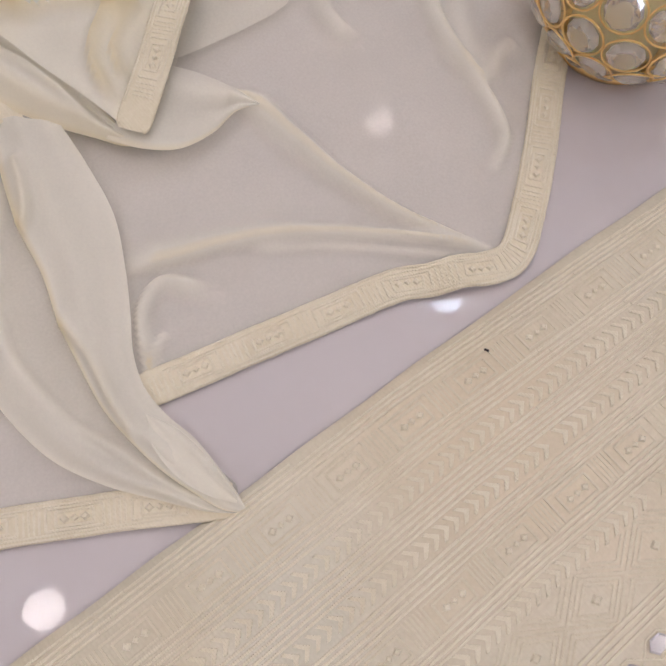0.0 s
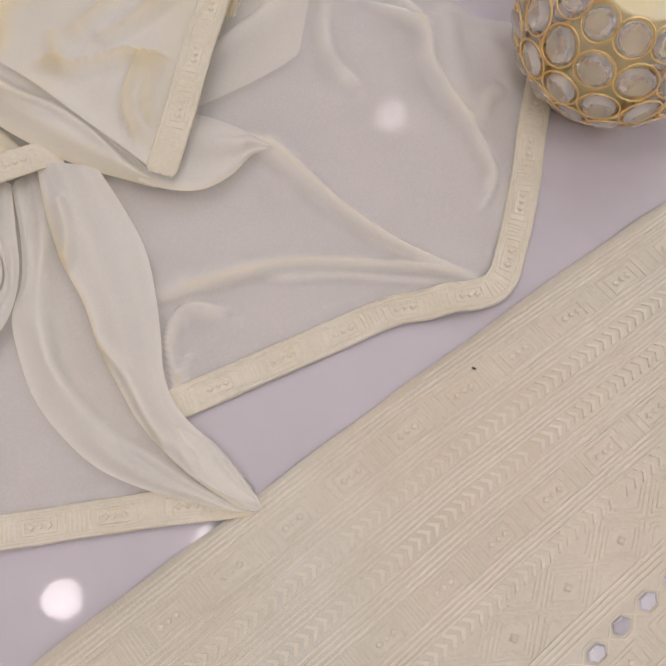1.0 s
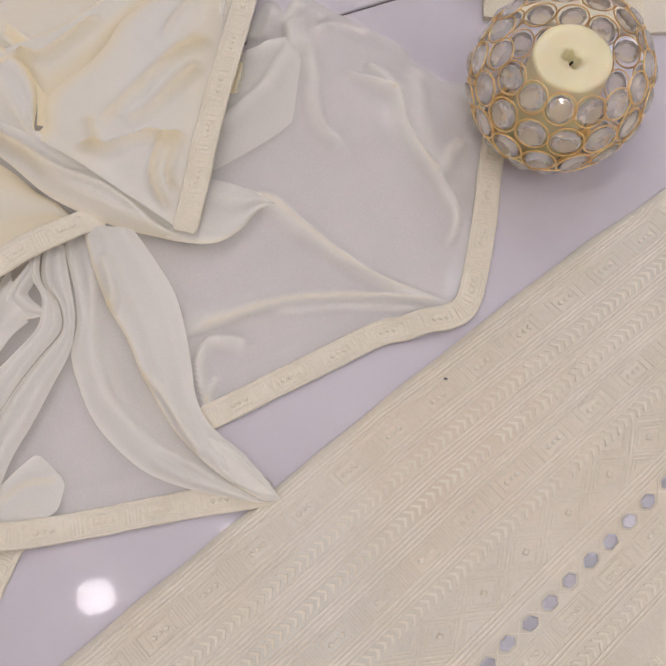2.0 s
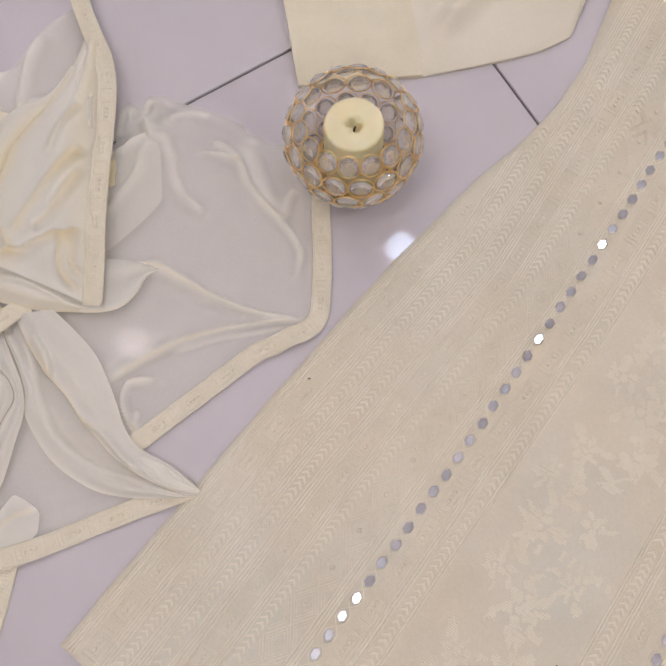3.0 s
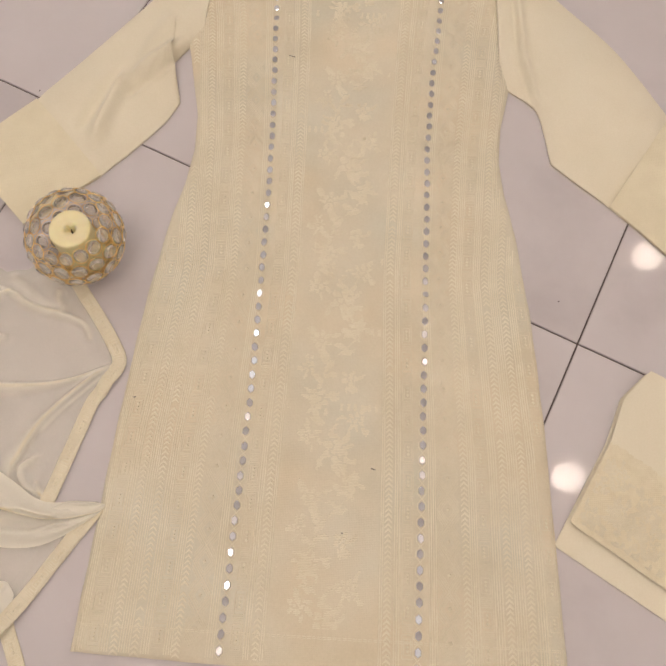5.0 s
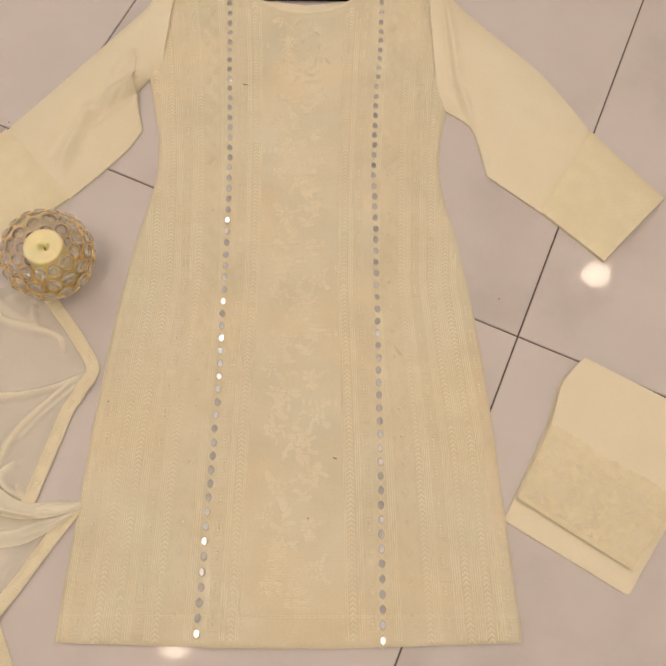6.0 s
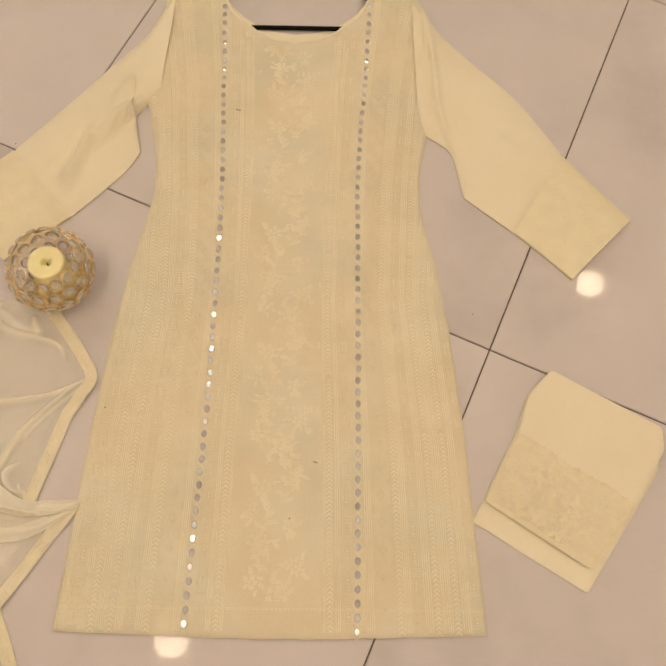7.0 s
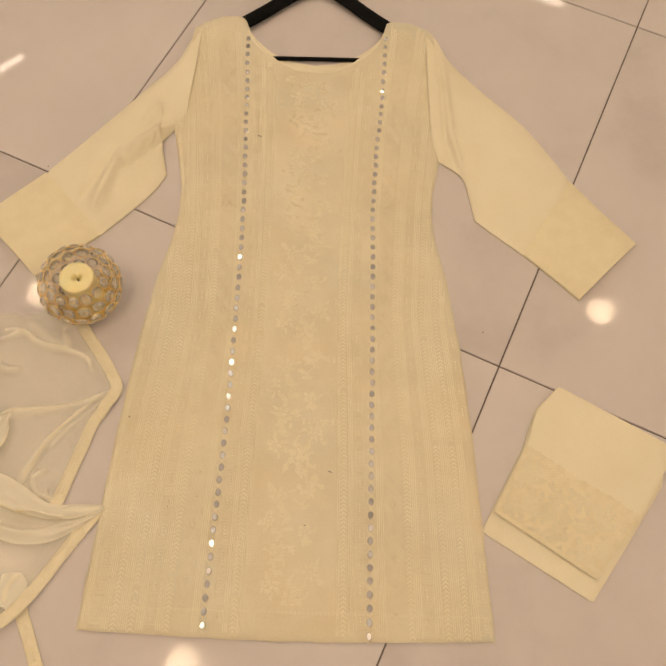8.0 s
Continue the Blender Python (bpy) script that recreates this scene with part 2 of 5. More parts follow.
def round_lamp(x, y, colour):
    lamp = thing("ceiling_lamp", pose(x, y, CEILING), "round white ceiling lamp, lit, glowing drum sides added to brighten the ceiling", "ceiling lamp", "round ceiling lamps")
    bm = bmesh.new()
    ring = [(0.074, 0.0), (0.086, 0.0), (0.085, -0.008), (0.076, -0.010), (0.074, -0.006)]
    vs = [[bm.verts.new((r * math.cos(a), r * math.sin(a), z)) for r, z in ring] for a in np.linspace(0, 2 * math.pi, 40, endpoint=False)]
    for i in range(40):
        for j in range(5):
            bm.faces.new((vs[i][j], vs[(i + 1) % 40][j], vs[(i + 1) % 40][(j + 1) % 5], vs[i][(j + 1) % 5]))
    part("trim_ring", bm, TRIM, lamp)
    bm = bmesh.new()
    # glowing drum sides are added to the flat panel to brighten the ceiling
    drum = [(0.0, -0.060), (0.064, -0.060), (0.071, -0.057), (0.073, -0.050), (0.073, -0.008)]
    vs = [[bm.verts.new((r * math.cos(a), r * math.sin(a), z)) for r, z in drum[1:]] for a in np.linspace(0, 2 * math.pi, 40, endpoint=False)]
    for i in range(40):
        for j in range(3):
            bm.faces.new((vs[i][j], vs[i][j + 1], vs[(i + 1) % 40][j + 1], vs[(i + 1) % 40][j]))
    bm.faces.new([ring_of[0] for ring_of in vs][::-1])
    bmesh.ops.recalc_face_normals(bm, faces=bm.faces)
    part("diffuser", bm, GLOW_COOL if colour is COOL else GLOW_WARM, lamp, smooth=False)


GLOW_WARM, GLOW_COOL, GLOW_STRIP = glow("warm_diffuser", WARM, PANEL_GLOW), glow("cool_diffuser", COOL, PANEL_GLOW), glow("strip_diffuser", (0.95, 0.95, 1.0), STRIP_GLOW)
for x, y, colour in PANELS:
    round_lamp(x, y, colour)
# the last linear lamp is unseen, added on the third one's line
for x, y, turn in ((-3.21, 0.50, 90), (-3.375, 1.855, 65), (-0.405, 3.93, 0), (-1.9, 3.93, 0)):
    lamp = thing("linear_lamp", pose(x, y, CEILING, 0, 0, turn), "short linear white ceiling lamp, lit", "ceiling lamp", "linear ceiling lamps")
    bm = bmesh.new()
    box(bm, -0.11, 0.11, -0.03, 0.03, -0.02, 0.0, 0.004)
    part("housing", bm, TRIM, lamp)
    bm = bmesh.new()
    box(bm, -0.095, 0.095, -0.021, 0.021, -0.026, -0.0205)
    part("diffuser", bm, GLOW_STRIP, lamp, smooth=False)

# ---- the outfit's own frame: x across the tunic, y from hem to neck ----
OUTFIT = pose(-0.129, -0.512, 0, 0, 0, 23.5)


class Stitches:
    """Raised thread, laid as small prisms on a surface given by a map from (along, across) to a place."""

    def __init__(self):
        self.v, self.f = [], []

    def ridge(self, at, a0, c0, a1, c1, w, h, step=0.02):
        """A straight ridge from (a0, c0) to (a1, c1) in the map's own coordinates."""
        length = math.hypot(a1 - a0, c1 - c0)
        if length < 1e-6:
            return
        n = max(1, int(length / step))
        da, dc = (a1 - a0) / length, (c1 - c0) / length
        first = len(self.v)
        for i in range(n + 1):
            a, c = a0 + (a1 - a0) * i / n, c0 + (c1 - c0) * i / n
            for side, lift in ((-0.5, -0.0004), (-0.28, h), (0.28, h), (0.5, -0.0004)):
                x, y, z = at(a - dc * w * side, c + da * w * side)
                self.v.append((x, y, z + lift))
        for i in range(n):
            k = first + 4 * i
            for j in range(3):
                self.f.append((k + j, k + j + 4, k + j + 5, k + j + 1))
        self.f.append((first, first + 1, first + 2, first + 3))
        k = first + 4 * n
        self.f.append((k + 3, k + 2, k + 1, k))

    def pad(self, at, a, c, ra, rc, h, sides=4, turn=0.0):
        """A small raised satin-stitch pad."""
        first = len(self.v)
        for r, lift in ((1.0, -0.0003), (0.55, h)):
            for i in range(sides):
                g = turn + 2 * math.pi * i / sides
                x, y, z = at(a + ra * r * math.cos(g), c + rc * r * math.sin(g))
                self.v.append((x, y, z + lift))
        for i in range(sides):
            j = (i + 1) % sides
            self.f.append((first + i, first + j, first + sides + j, first + sides + i))
        self.f.append(tuple(first + sides + i for i in range(sides)))

    def mesh(self):
        return self.v, self.f


def box_motif(st, at, a, c, la, lc, inside, pads=None):
    """Nested rectangles round three pads, with bars at both ends: the repeat of the stripes and tapes."""
    if not (inside(a - la, c) and inside(a + la, c) and inside(a, c - lc) and inside(a, c + lc)):
        return
    jog = random.uniform(-0.0003, 0.0003)
    la *= random.uniform(0.97, 1.04)
    for k in (1.0, 0.68):
        x, y = la * k - (1 - k) * 0.001, lc * k
        for s in (-1, 1):
            st.ridge(at, a - x, c + s * y + jog, a + x, c + s * y + jog, 0.0016, 0.0005)
            st.ridge(at, a + s * x, c - y, a + s * x, c + y, 0.0016, 0.0005)
    for i in (-1, 0, 1):
        r = 0.0021 if i else 0.0017
        (pads or st).pad(at, a + i * 0.0047, c, r * 1.25, r * 1.15, 0.0012, 4, random.uniform(-0.2, 0.2))


def bars(st, at, a, c, span, lc, inside, n=4):
    for i in range(n):
        x = a - span / 2 + span * (i + 0.5) / n
        if inside(x, c - lc) and inside(x, c + lc):
            st.ridge(at, x, c - lc, x, c + lc, 0.0014, 0.0003)


def chevrons(st, at, a0, a1, c, half, inside, period=0.0062):
    a = a0
    while a < a1:
        if inside(a, c - half) and inside(a, c + half) and random.random() > 0.015:
            wob = random.uniform(0.92, 1.1)
            first = len(st.v)
            shape = ((-0.0036, -half), (-0.0012, -half), (0.0038, 0.0), (-0.0012, half), (-0.0036, half), (0.0004, 0.0))
            for shrink, lift in ((1.0, -0.0004), (0.78, 0.0008)):
                for da, dc in shape:
                    x, y, z = at(a + da * wob * shrink, c + dc * wob * (0.5 + 0.5 * shrink))
                    st.v.append((x, y, z + lift))
            for p in range(6):
                q = (p + 1) % 6
                st.f.append((first + p, first + q, first + 6 + q, first + 6 + p))
            st.f += [(first + 6, first + 7, first + 8, first + 11), (first + 8, first + 9, first + 10, first + 11)]
        a += period


def rope(st, at, a0, a1, c, inside, w=0.0018, h=0.0008):
    """A corded line of stitches with breaks, wavering a little."""
    a, run = a0, []
    while a < a1:
        b = min(a1, a + random.uniform(0.028, 0.050))
        if inside(a, c) and inside(b, c):
            j = random.uniform(-0.0001, 0.0001)
            st.ridge(at, a, c + j, b - 0.0003, c + j + random.uniform(-0.00015, 0.00015), w, h * random.uniform(0.8, 1.15), 0.008)
        a = b


# ---- the tunic ----
EDGE_V = (0.0, 0.085, 0.18, 0.278, 0.374, 0.46, 0.516, 0.572, 0.63, 0.685, 0.74, 0.785, 0.83, 0.857, 1.09, 1.14)
EDGE_U = (0.2925, 0.2875, 0.2815, 0.275, 0.267, 0.258, 0.2495, 0.240, 0.2275, 0.2195, 0.2225, 0.231, 0.240, 0.246, 0.228, 0.226)
NECK_U = (0.0, 0.04, 0.07, 0.095, 0.115, 0.128, 0.138, 0.18, 0.21, 0.228)
NECK_V = (0.998, 1.004, 1.018, 1.040, 1.064, 1.086, 1.124, 1.127, 1.110, 1.092)
FAN_V, FAN_W = (0.0, 0.26, 0.5, 0.7, 0.9, 1.1), (0.290, 0.276, 0.250, 0.262, 0.288, 0.332)


def edge(v):
    return float(np.interp(v, EDGE_V, EDGE_U))


def top_line(u):
    return float(np.interp(abs(u - 0.004), NECK_U, NECK_V))


def fan(v):
    return float(np.interp(v, FAN_V, FAN_W))


def tunic_height(u, v):
    gap = max(0.0, min(edge(v) - abs(u) + 0.03 * min(1.0, max(0.0, (v - 0.845) / 0.05)), v + 0.001, top_line(u) - v))
    z = 0.0025 + 0.006 * (1 - math.exp(-gap / 0.006))
    z += 0.0016 * swell(u, v * 0.6, 7.0, 3.0) * min(1, gap / 0.02) + 0.0007 * swell(u * 2.2, v, 16.0, 5.0) * min(1, gap / 0.02)
    z += 0.016 * math.exp(-((v - 1.10 + 0.25 * (abs(u) - 0.138)) / 0.045) ** 2) * min(1, max(0, abs(u) - 0.11) / 0.04)
    z += 0.0016 * math.exp(-((abs(u - 0.002) - 0.134 + 0.02 * abs(v - 0.45)) / 0.004) ** 2) * (1 if u > 0 else 0.35) * max(0, 1 - abs(v - 0.45) / 0.5)
    z += 0.009 * math.exp(-((v - 1.035) / 0.045) ** 2) * max(0.0, 1 - (abs(u) / 0.2) ** 4)
    for u0, v0 in ((-0.138, 0.707), (0.145, 0.702)):
        along, off = (u - u0) * 0.75 + (v - v0) * 0.66 * (1 if u0 > 0 else -1), (v - v0) * 0.75 - (u - u0) * 0.66 * (1 if u0 > 0 else -1)
        z += 0.0042 * math.exp(-(along / 0.013) ** 2 - (off / 0.0035) ** 2) - 0.002 * math.exp(-(along / 0.013) ** 2 - ((off - 0.006) / 0.004) ** 2)
    for v0, tilt in ((0.37, 0.06), (0.68, -0.04), (0.055, 0.02)):
        z += 0.0008 * math.exp(-((v - v0 - tilt * u) / 0.004) ** 2)
    return z


kurta = thing("kurta", OUTFIT, "cream embroidered long tunic with mirror work laid flat", "tunic")
COLS = sorted(set([round(s, 4) for s in np.linspace(-1, 1, 85)] + [-0.995, 0.995, -0.985, 0.985, -0.97, 0.97, -0.588, 0.623]))
ROWS_V = [0, 0.0015, 0.004, 0.008, 0.014] + list(np.linspace(0.022, 0.985, 150)) + [0.990, 0.994, 0.997, 0.999, 1.0]
verts, faces = [], []
for t in ROWS_V:
    for s in COLS:
        top = top_line(s * 0.228)
        v = t * top
        u = s * edge(v)
        hem = -0.0035 * math.cos(u * 9) * max(0, 1 - v / 0.05) + 0.0012 * swell(u, 0, 30) * max(0, 1 - v / 0.03)
        verts.append((u + 0.0012 * swell(0.3 * s, v, 22) * abs(s) ** 6, v + hem, tunic_height(u, v)))
nc = len(COLS)
for i in range(len(ROWS_V) - 1):
    for j in range(nc - 1):
        faces.append((i * nc + j, i * nc + j + 1, (i + 1) * nc + j + 1, (i + 1) * nc + j))
rim = [j for j in range(nc)] + [i * nc + nc - 1 for i in range(1, len(ROWS_V))] + [(len(ROWS_V) - 1) * nc + j for j in range(nc - 2, -1, -1)] + [i * nc for i in range(len(ROWS_V) - 2, 0, -1)]
base = len(verts)
verts += [verts[k] for k in rim] + [(verts[k][0], verts[k][1], max(0.0008, verts[k][2] - 0.0022)) for k in rim]
for i in range(len(rim)):
    j = (i + 1) % len(rim)
    faces.append((base + j, base + i, base + len(rim) + i, base + len(rim) + j))
part("front_panel", (verts, faces), KURTA, kurta)

# back of the neck, seen through the opening
verts, faces = [], []
for i, s in enumerate(np.linspace(-1, 1, 49)):
    u = 0.004 + s * 0.137
    low, high = top_line(u) - 0.03, top_line(u) + 0.022 * (1 - abs(s) ** 3)
    for k, t in enumerate(np.linspace(0, 1, 5)):
        verts.append((u, low + (high - low) * t, 0.0012 + 0.0010 * (t == 1) + 0.012 * abs(s) ** 4))
    if i:
        for k in range(4):
            faces.append(((i - 1) * 5 + k, i * 5 + k, i * 5 + k + 1, (i - 1) * 5 + k + 1))
part("back_neck_facing", (verts, faces), SILK, kurta, "plain cream back neck facing")
verts, faces = [], []
ring = [(0.004 + s * 0.136, top_line(0.004 + s * 0.136)) for s in np.linspace(-1, 1, 61)]
for i, (u, v) in enumerate(ring):
    for d, lift in ((0.0, -0.003), (0.0, 0.0), (-0.0012, 0.0012), (-0.0055, 0.0012), (-0.0065, 0.0002)):
        z = tunic_height(u, v - 0.006) + lift
        verts.append((u * (1 + (d - 0.0006) * 0.6 / 0.138 * -1 if abs(u) > 0.09 else 1), v + d + 0.0006, z))
    if i:
        faces += [((i - 1) * 5 + k, i * 5 + k, i * 5 + k + 1, (i - 1) * 5 + k + 1) for k in range(4)]
part("neckline_binding", (verts, faces), SILK, kurta, "turned cream neckline edge")


def loft(upper, lower, n, m, height, lift=0.003, wrinkle=None, seed=0.0):
    """A flattened sleeve between two edge curves: domed top, thin underside."""
    up, _ = even(smooth_path(upper), 0.001)
    lo, _ = even(smooth_path(lower), 0.001)
    up = up[np.linspace(0, len(up) - 1, n).astype(int)]
    lo = lo[np.linspace(0, len(lo) - 1, n).astype(int)]
    us = 0.5 - 0.5 * np.cos(np.linspace(0, math.pi, m))
    vs, fs = [], []
    for i in range(n):
        for k in us:
            x, y = up[i] * (1 - k) + lo[i] * k
            rise = (1 - abs(2 * k - 1) ** 3.5)
            z = lift + height * rise + 0.003 * swell(x, y, 9, seed) * rise + 0.001 * swell(x, y, 30, seed) * rise
            z += 0.015 * math.exp(-((abs(x) - 0.222) ** 2 + (y - 1.088) ** 2) / 0.0028)
            if wrinkle:
                z -= 0.005 * max(0.0, i / (n - 1) - 0.93) / 0.07
                z += wrinkle(x, y) * rise
            vs.append((x, y, z))
    for i in range(n - 1):
        for j in range(m - 1):
            fs.append((i * m + j, (i + 1) * m + j, (i + 1) * m + j + 1, i * m + j + 1))
    border = [j for j in range(m)] + [i * m + m - 1 for i in range(1, n)] + [(n - 1) * m + j for j in range(m - 2, -1, -1)] + [i * m for i in range(n - 2, 0, -1)]
    b = len(vs)
    vs += [vs[k] for k in border] + [(vs[k][0], vs[k][1], 0.0006) for k in border]
    for i in range(len(border)):
        j = (i + 1) % len(border)
        fs.append((b + i, b + j, b + len(border) + j, b + len(border) + i))
    return vs, fs


def fold_line(x, y, x0, y0, x1, y1, w, h):
    """Height of a soft crease along a line, fading at both ends."""
    dx, dy = x1 - x0, y1 - y0
    l2 = dx * dx + dy * dy
    t = ((x - x0) * dx + (y - y0) * dy) / l2
    d = ((x - x0) * dy - (y - y0) * dx) / math.sqrt(l2)
    fade = max(0.0, min(1.0, 4 * t + 0.5)) * max(0.0, min(1.0, 4 * (1 - t) + 0.5))
    return h * math.exp(-(d / w) ** 2) * fade


def right_creases(x, y):
    return (fold_line(x, y, 0.244, 1.06, 0.256, 0.857, 0.007, 0.008) - fold_line(x, y, 0.237, 1.06, 0.248, 0.857, 0.004, 0.006)
            + fold_line(x, y, 0.257, 0.857, 0.279, 0.775, 0.006, 0.009) - fold_line(x, y, 0.248, 0.85, 0.268, 0.785, 0.004, 0.004)
            + fold_line(x, y, 0.30, 0.70, 0.36, 0.80, 0.02, 0.004))


def left_creases(x, y):
    return (fold_line(x, y, -0.245, 0.86, -0.315, 0.79, 0.011, 0.022) - fold_line(x, y, -0.26, 0.83, -0.33, 0.76, 0.007, 0.012)
            + fold_line(x, y, -0.335, 0.79, -0.36, 0.68, 0.009, 0.016) + fold_line(x, y, -0.275, 0.90, -0.31, 0.82, 0.012, 0.008)
            - fold_line(x, y, -0.345, 0.80, -0.385, 0.70, 0.008, 0.010) + fold_line(x, y, -0.40, 0.80, -0.345, 0.67, 0.02, 0.003))


part("sleeve", loft([(0.214, 1.105), (0.236, 1.078), (0.262, 1.035), (0.321, 0.969), (0.400, 0.885), (0.472, 0.772), (0.477, 0.766)],
                    [(0.222, 0.840), (0.231, 0.812), (0.261, 0.790), (0.277, 0.773), (0.286, 0.739), (0.2935, 0.695), (0.2955, 0.687), (0.302, 0.681), (0.335, 0.654), (0.377, 0.621), (0.382, 0.616)], 70, 40, 0.012, 0.004, right_creases, 1.0),
     SILK, kurta, "plain smooth cream sleeve")
cuff = part("cuff", loft([(0.470, 0.774), (0.520, 0.712), (0.573, 0.652)], [(0.375, 0.623), (0.420, 0.582), (0.463, 0.540)], 26, 26, 0.0115, 0.0055, None, 2.0),
            CUFF, kurta, "cream jacquard cuff band")
part("sleeve", loft([(-0.212, 1.105), (-0.232, 1.065), (-0.263, 1.007), (-0.318, 0.934), (-0.404, 0.824), (-0.464, 0.751), (-0.469, 0.746)],
                    [(-0.228, 0.88), (-0.246, 0.858), (-0.265, 0.832), (-0.273, 0.818), (-0.266, 0.808), (-0.257, 0.788), (-0.252, 0.768), (-0.2505, 0.759), (-0.2545, 0.750), (-0.270, 0.722), (-0.310, 0.674), (-0.351, 0.630), (-0.356, 0.625)], 70, 40, 0.013, 0.004, left_creases, 3.0),
     SILK, kurta, "plain cream sleeve creased at the elbow")
part("cuff", loft([(-0.462, 0.753), (-0.51, 0.706), (-0.557, 0.660)], [(-0.349, 0.632), (-0.398, 0.590), (-0.445, 0.549)], 26, 26, 0.0115, 0.0055, None, 4.0),
     CUFF, kurta, "cream jacquard cuff band")


def on_tunic(s):
    def at(a, c):
        u = s * fan(a) + c
        return u, a, tunic_height(u, a)
    return at


def within_tunic(s):
    def inside(a, c):
        u = s * fan(a) + c
        return 0.005 < a < top_line(u) - 0.014 and abs(u) < edge(a) - 0.003
    return inside


REF = 0.276
BOTTOM, TOP = 0.006, 1.13
for side in (-1, 1):
    for kind, where in (("box", (0.254, 0.181, 0.094)), ("chevron", (0.230, 0.2065, 0.160, 0.0715))):
        for u in where:
            st = Stitches()
            s = side * u / REF * (1.05 if side > 0 else 1.0)
            at, inside = on_tunic(s), within_tunic(s)
            if kind == "box":
                pads = Stitches()
                lc = 0.0076 if u > 0.1 else 0.0062
                step, a = {0.254: (0.0390, 0.025), 0.181: (0.0383, 0.0269), 0.094: (0.0385, 0.030)}[u]
                while a < TOP:
                    box_motif(st, at, a, 0, 0.0135, lc, inside, pads)
                    bars(st, at, a + step / 2, 0, 0.0085, lc, inside)
                    a += step
                stripe = tagged(part("motif_stripe", st.mesh(), WOVEN, kurta, "stripe of raised rectangular motifs", smooth=False), kind="stuff")
                tagged(part("satin_pad", pads.mesh(), THREAD, stripe, smooth=False), kind="stuff")
            else:
                chevrons(st, at, BOTTOM, TOP, 0, 0.0046, inside)
                tagged(part("chevron_stripe", st.mesh(), THREAD, kurta, "stripe of raised chevron stitches", smooth=False), kind="stuff")
    st = Stitches()
    for u in (0.2735, 0.2708, 0.2681, 0.2654, 0.2458, 0.2430, 0.2402, 0.2374, 0.2236, 0.2208, 0.2180, 0.2152, 0.2126, 0.1990, 0.1962, 0.1934, 0.1906,
              0.1732, 0.1706, 0.1680, 0.1654, 0.1265, 0.1238, 0.1211, 0.1184, 0.0845, 0.0818, 0.0791, 0.0655, 0.0630):
        s = side * u / REF * (1.05 if side > 0 else 1.0)
        rope(st, on_tunic(s), BOTTOM, TOP, 0, within_tunic(s))
    tagged(part("corded_stitching", st.mesh(), THREAD, kurta, "close rows of raised corded stitch lines", smooth=False), kind="stuff")
    # lattice of nested diamonds
    st = Stitches()
    s = side * 0.1405 / REF * (1.05 if side > 0 else 1.0)
    at, inside = on_tunic(s), within_tunic(s)
    a = 0.0362
    while a < TOP:
        for k, w in ((1.0, 0.0017), (0.80, 0.0013), (0.60, 0.0013)):
            la, lc = 0.0192 * k, 0.0135 * k
            for sa in (-1, 1):
                for sc in (-1, 1):
                    if inside(a + sa * la, sc * lc * 0.5) and inside(a, sc * lc):
                        st.ridge(at, a, sc * lc, a + sa * la, 0, w * 1.2, 0.0004)
                        if k < 1:
                            st.ridge(at, a + sa * 0.0192, sc * (0.0135 - lc + 0.0008), a + sa * (0.0192 - la + 0.001) * 0.99 + sa * 0, sc * 0.0135, w * 1.2, 0.00035)
        if inside(a, 0):
            st.pad(at, a, 0, 0.0034, 0.0030, 0.0011, 4, 0.3)
        a += 0.0385
    tagged(part("diamond_stripe", st.mesh(), WOVEN, kurta, "lattice stripe of nested raised diamonds", smooth=False), kind="stuff")

# satin flowers and branches of the middle panel, woven row by row, the same spray again and again
random.seed(11)


def spray(length, half, flowers, leaves):
    """Round blossoms, leaves and a winding branch, as (a, c, ra, rc, turn, petals)."""
    shapes = []
    for a, c, r in flowers:
        shapes.append((a, c, r, r, random.uniform(0, 6.28), random.choice((5, 6, 7))))
        for i in range(5):
            g = random.uniform(0, 6.28)
            shapes.append((a + r * 1.3 * math.cos(g), c + r * 1.3 * math.sin(g), r * random.uniform(0.35, 0.55), r * random.uniform(0.16, 0.26), g + random.uniform(-0.5, 0.5), 0))
    for i in range(leaves):
        t = (i + 0.5) / leaves
        c = half * 0.42 * math.sin(t * 2 * math.pi) + half * 0.1 * math.sin(t * 17)
        g = random.choice((-1, 1)) * random.uniform(0.4, 1.4)
        q = random.uniform(0.006, 0.011)
        shapes.append((t * length + q * math.cos(g), c + q * math.sin(g), q, q * random.uniform(0.32, 0.5), g, 0))
        shapes.append((t * length, c, length / leaves * 0.7, 0.0013, math.cos(t * 2 * math.pi) * 0.7, 0))
    return shapes


def in_spray(shapes, length, a, c):
    a2, c2 = a + 0.003 * swell(a, c, 130, 1.0), c + 0.003 * swell(a, c, 130, 4.0)
    a2 %= length
    for sa, sc, ra, rc, turn, petals in shapes:
        da, dc = (a2 - sa + length / 2) % length - length / 2, c2 - sc
        if abs(da) > 0.03 or abs(dc) > 0.03:
            continue
        x, y = da * math.cos(turn) + dc * math.sin(turn), -da * math.sin(turn) + dc * math.cos(turn)
        d = math.hypot(x / ra, y / rc)
        if petals:
            lobe = 0.80 + 0.20 * math.cos(petals * math.atan2(y, x))
            if d < lobe and not 0.22 < d < 0.34 and not (d > 0.34 and math.cos(petals * math.atan2(y, x)) < -0.9):
                return True
        elif d < 1:
            return True
    return False


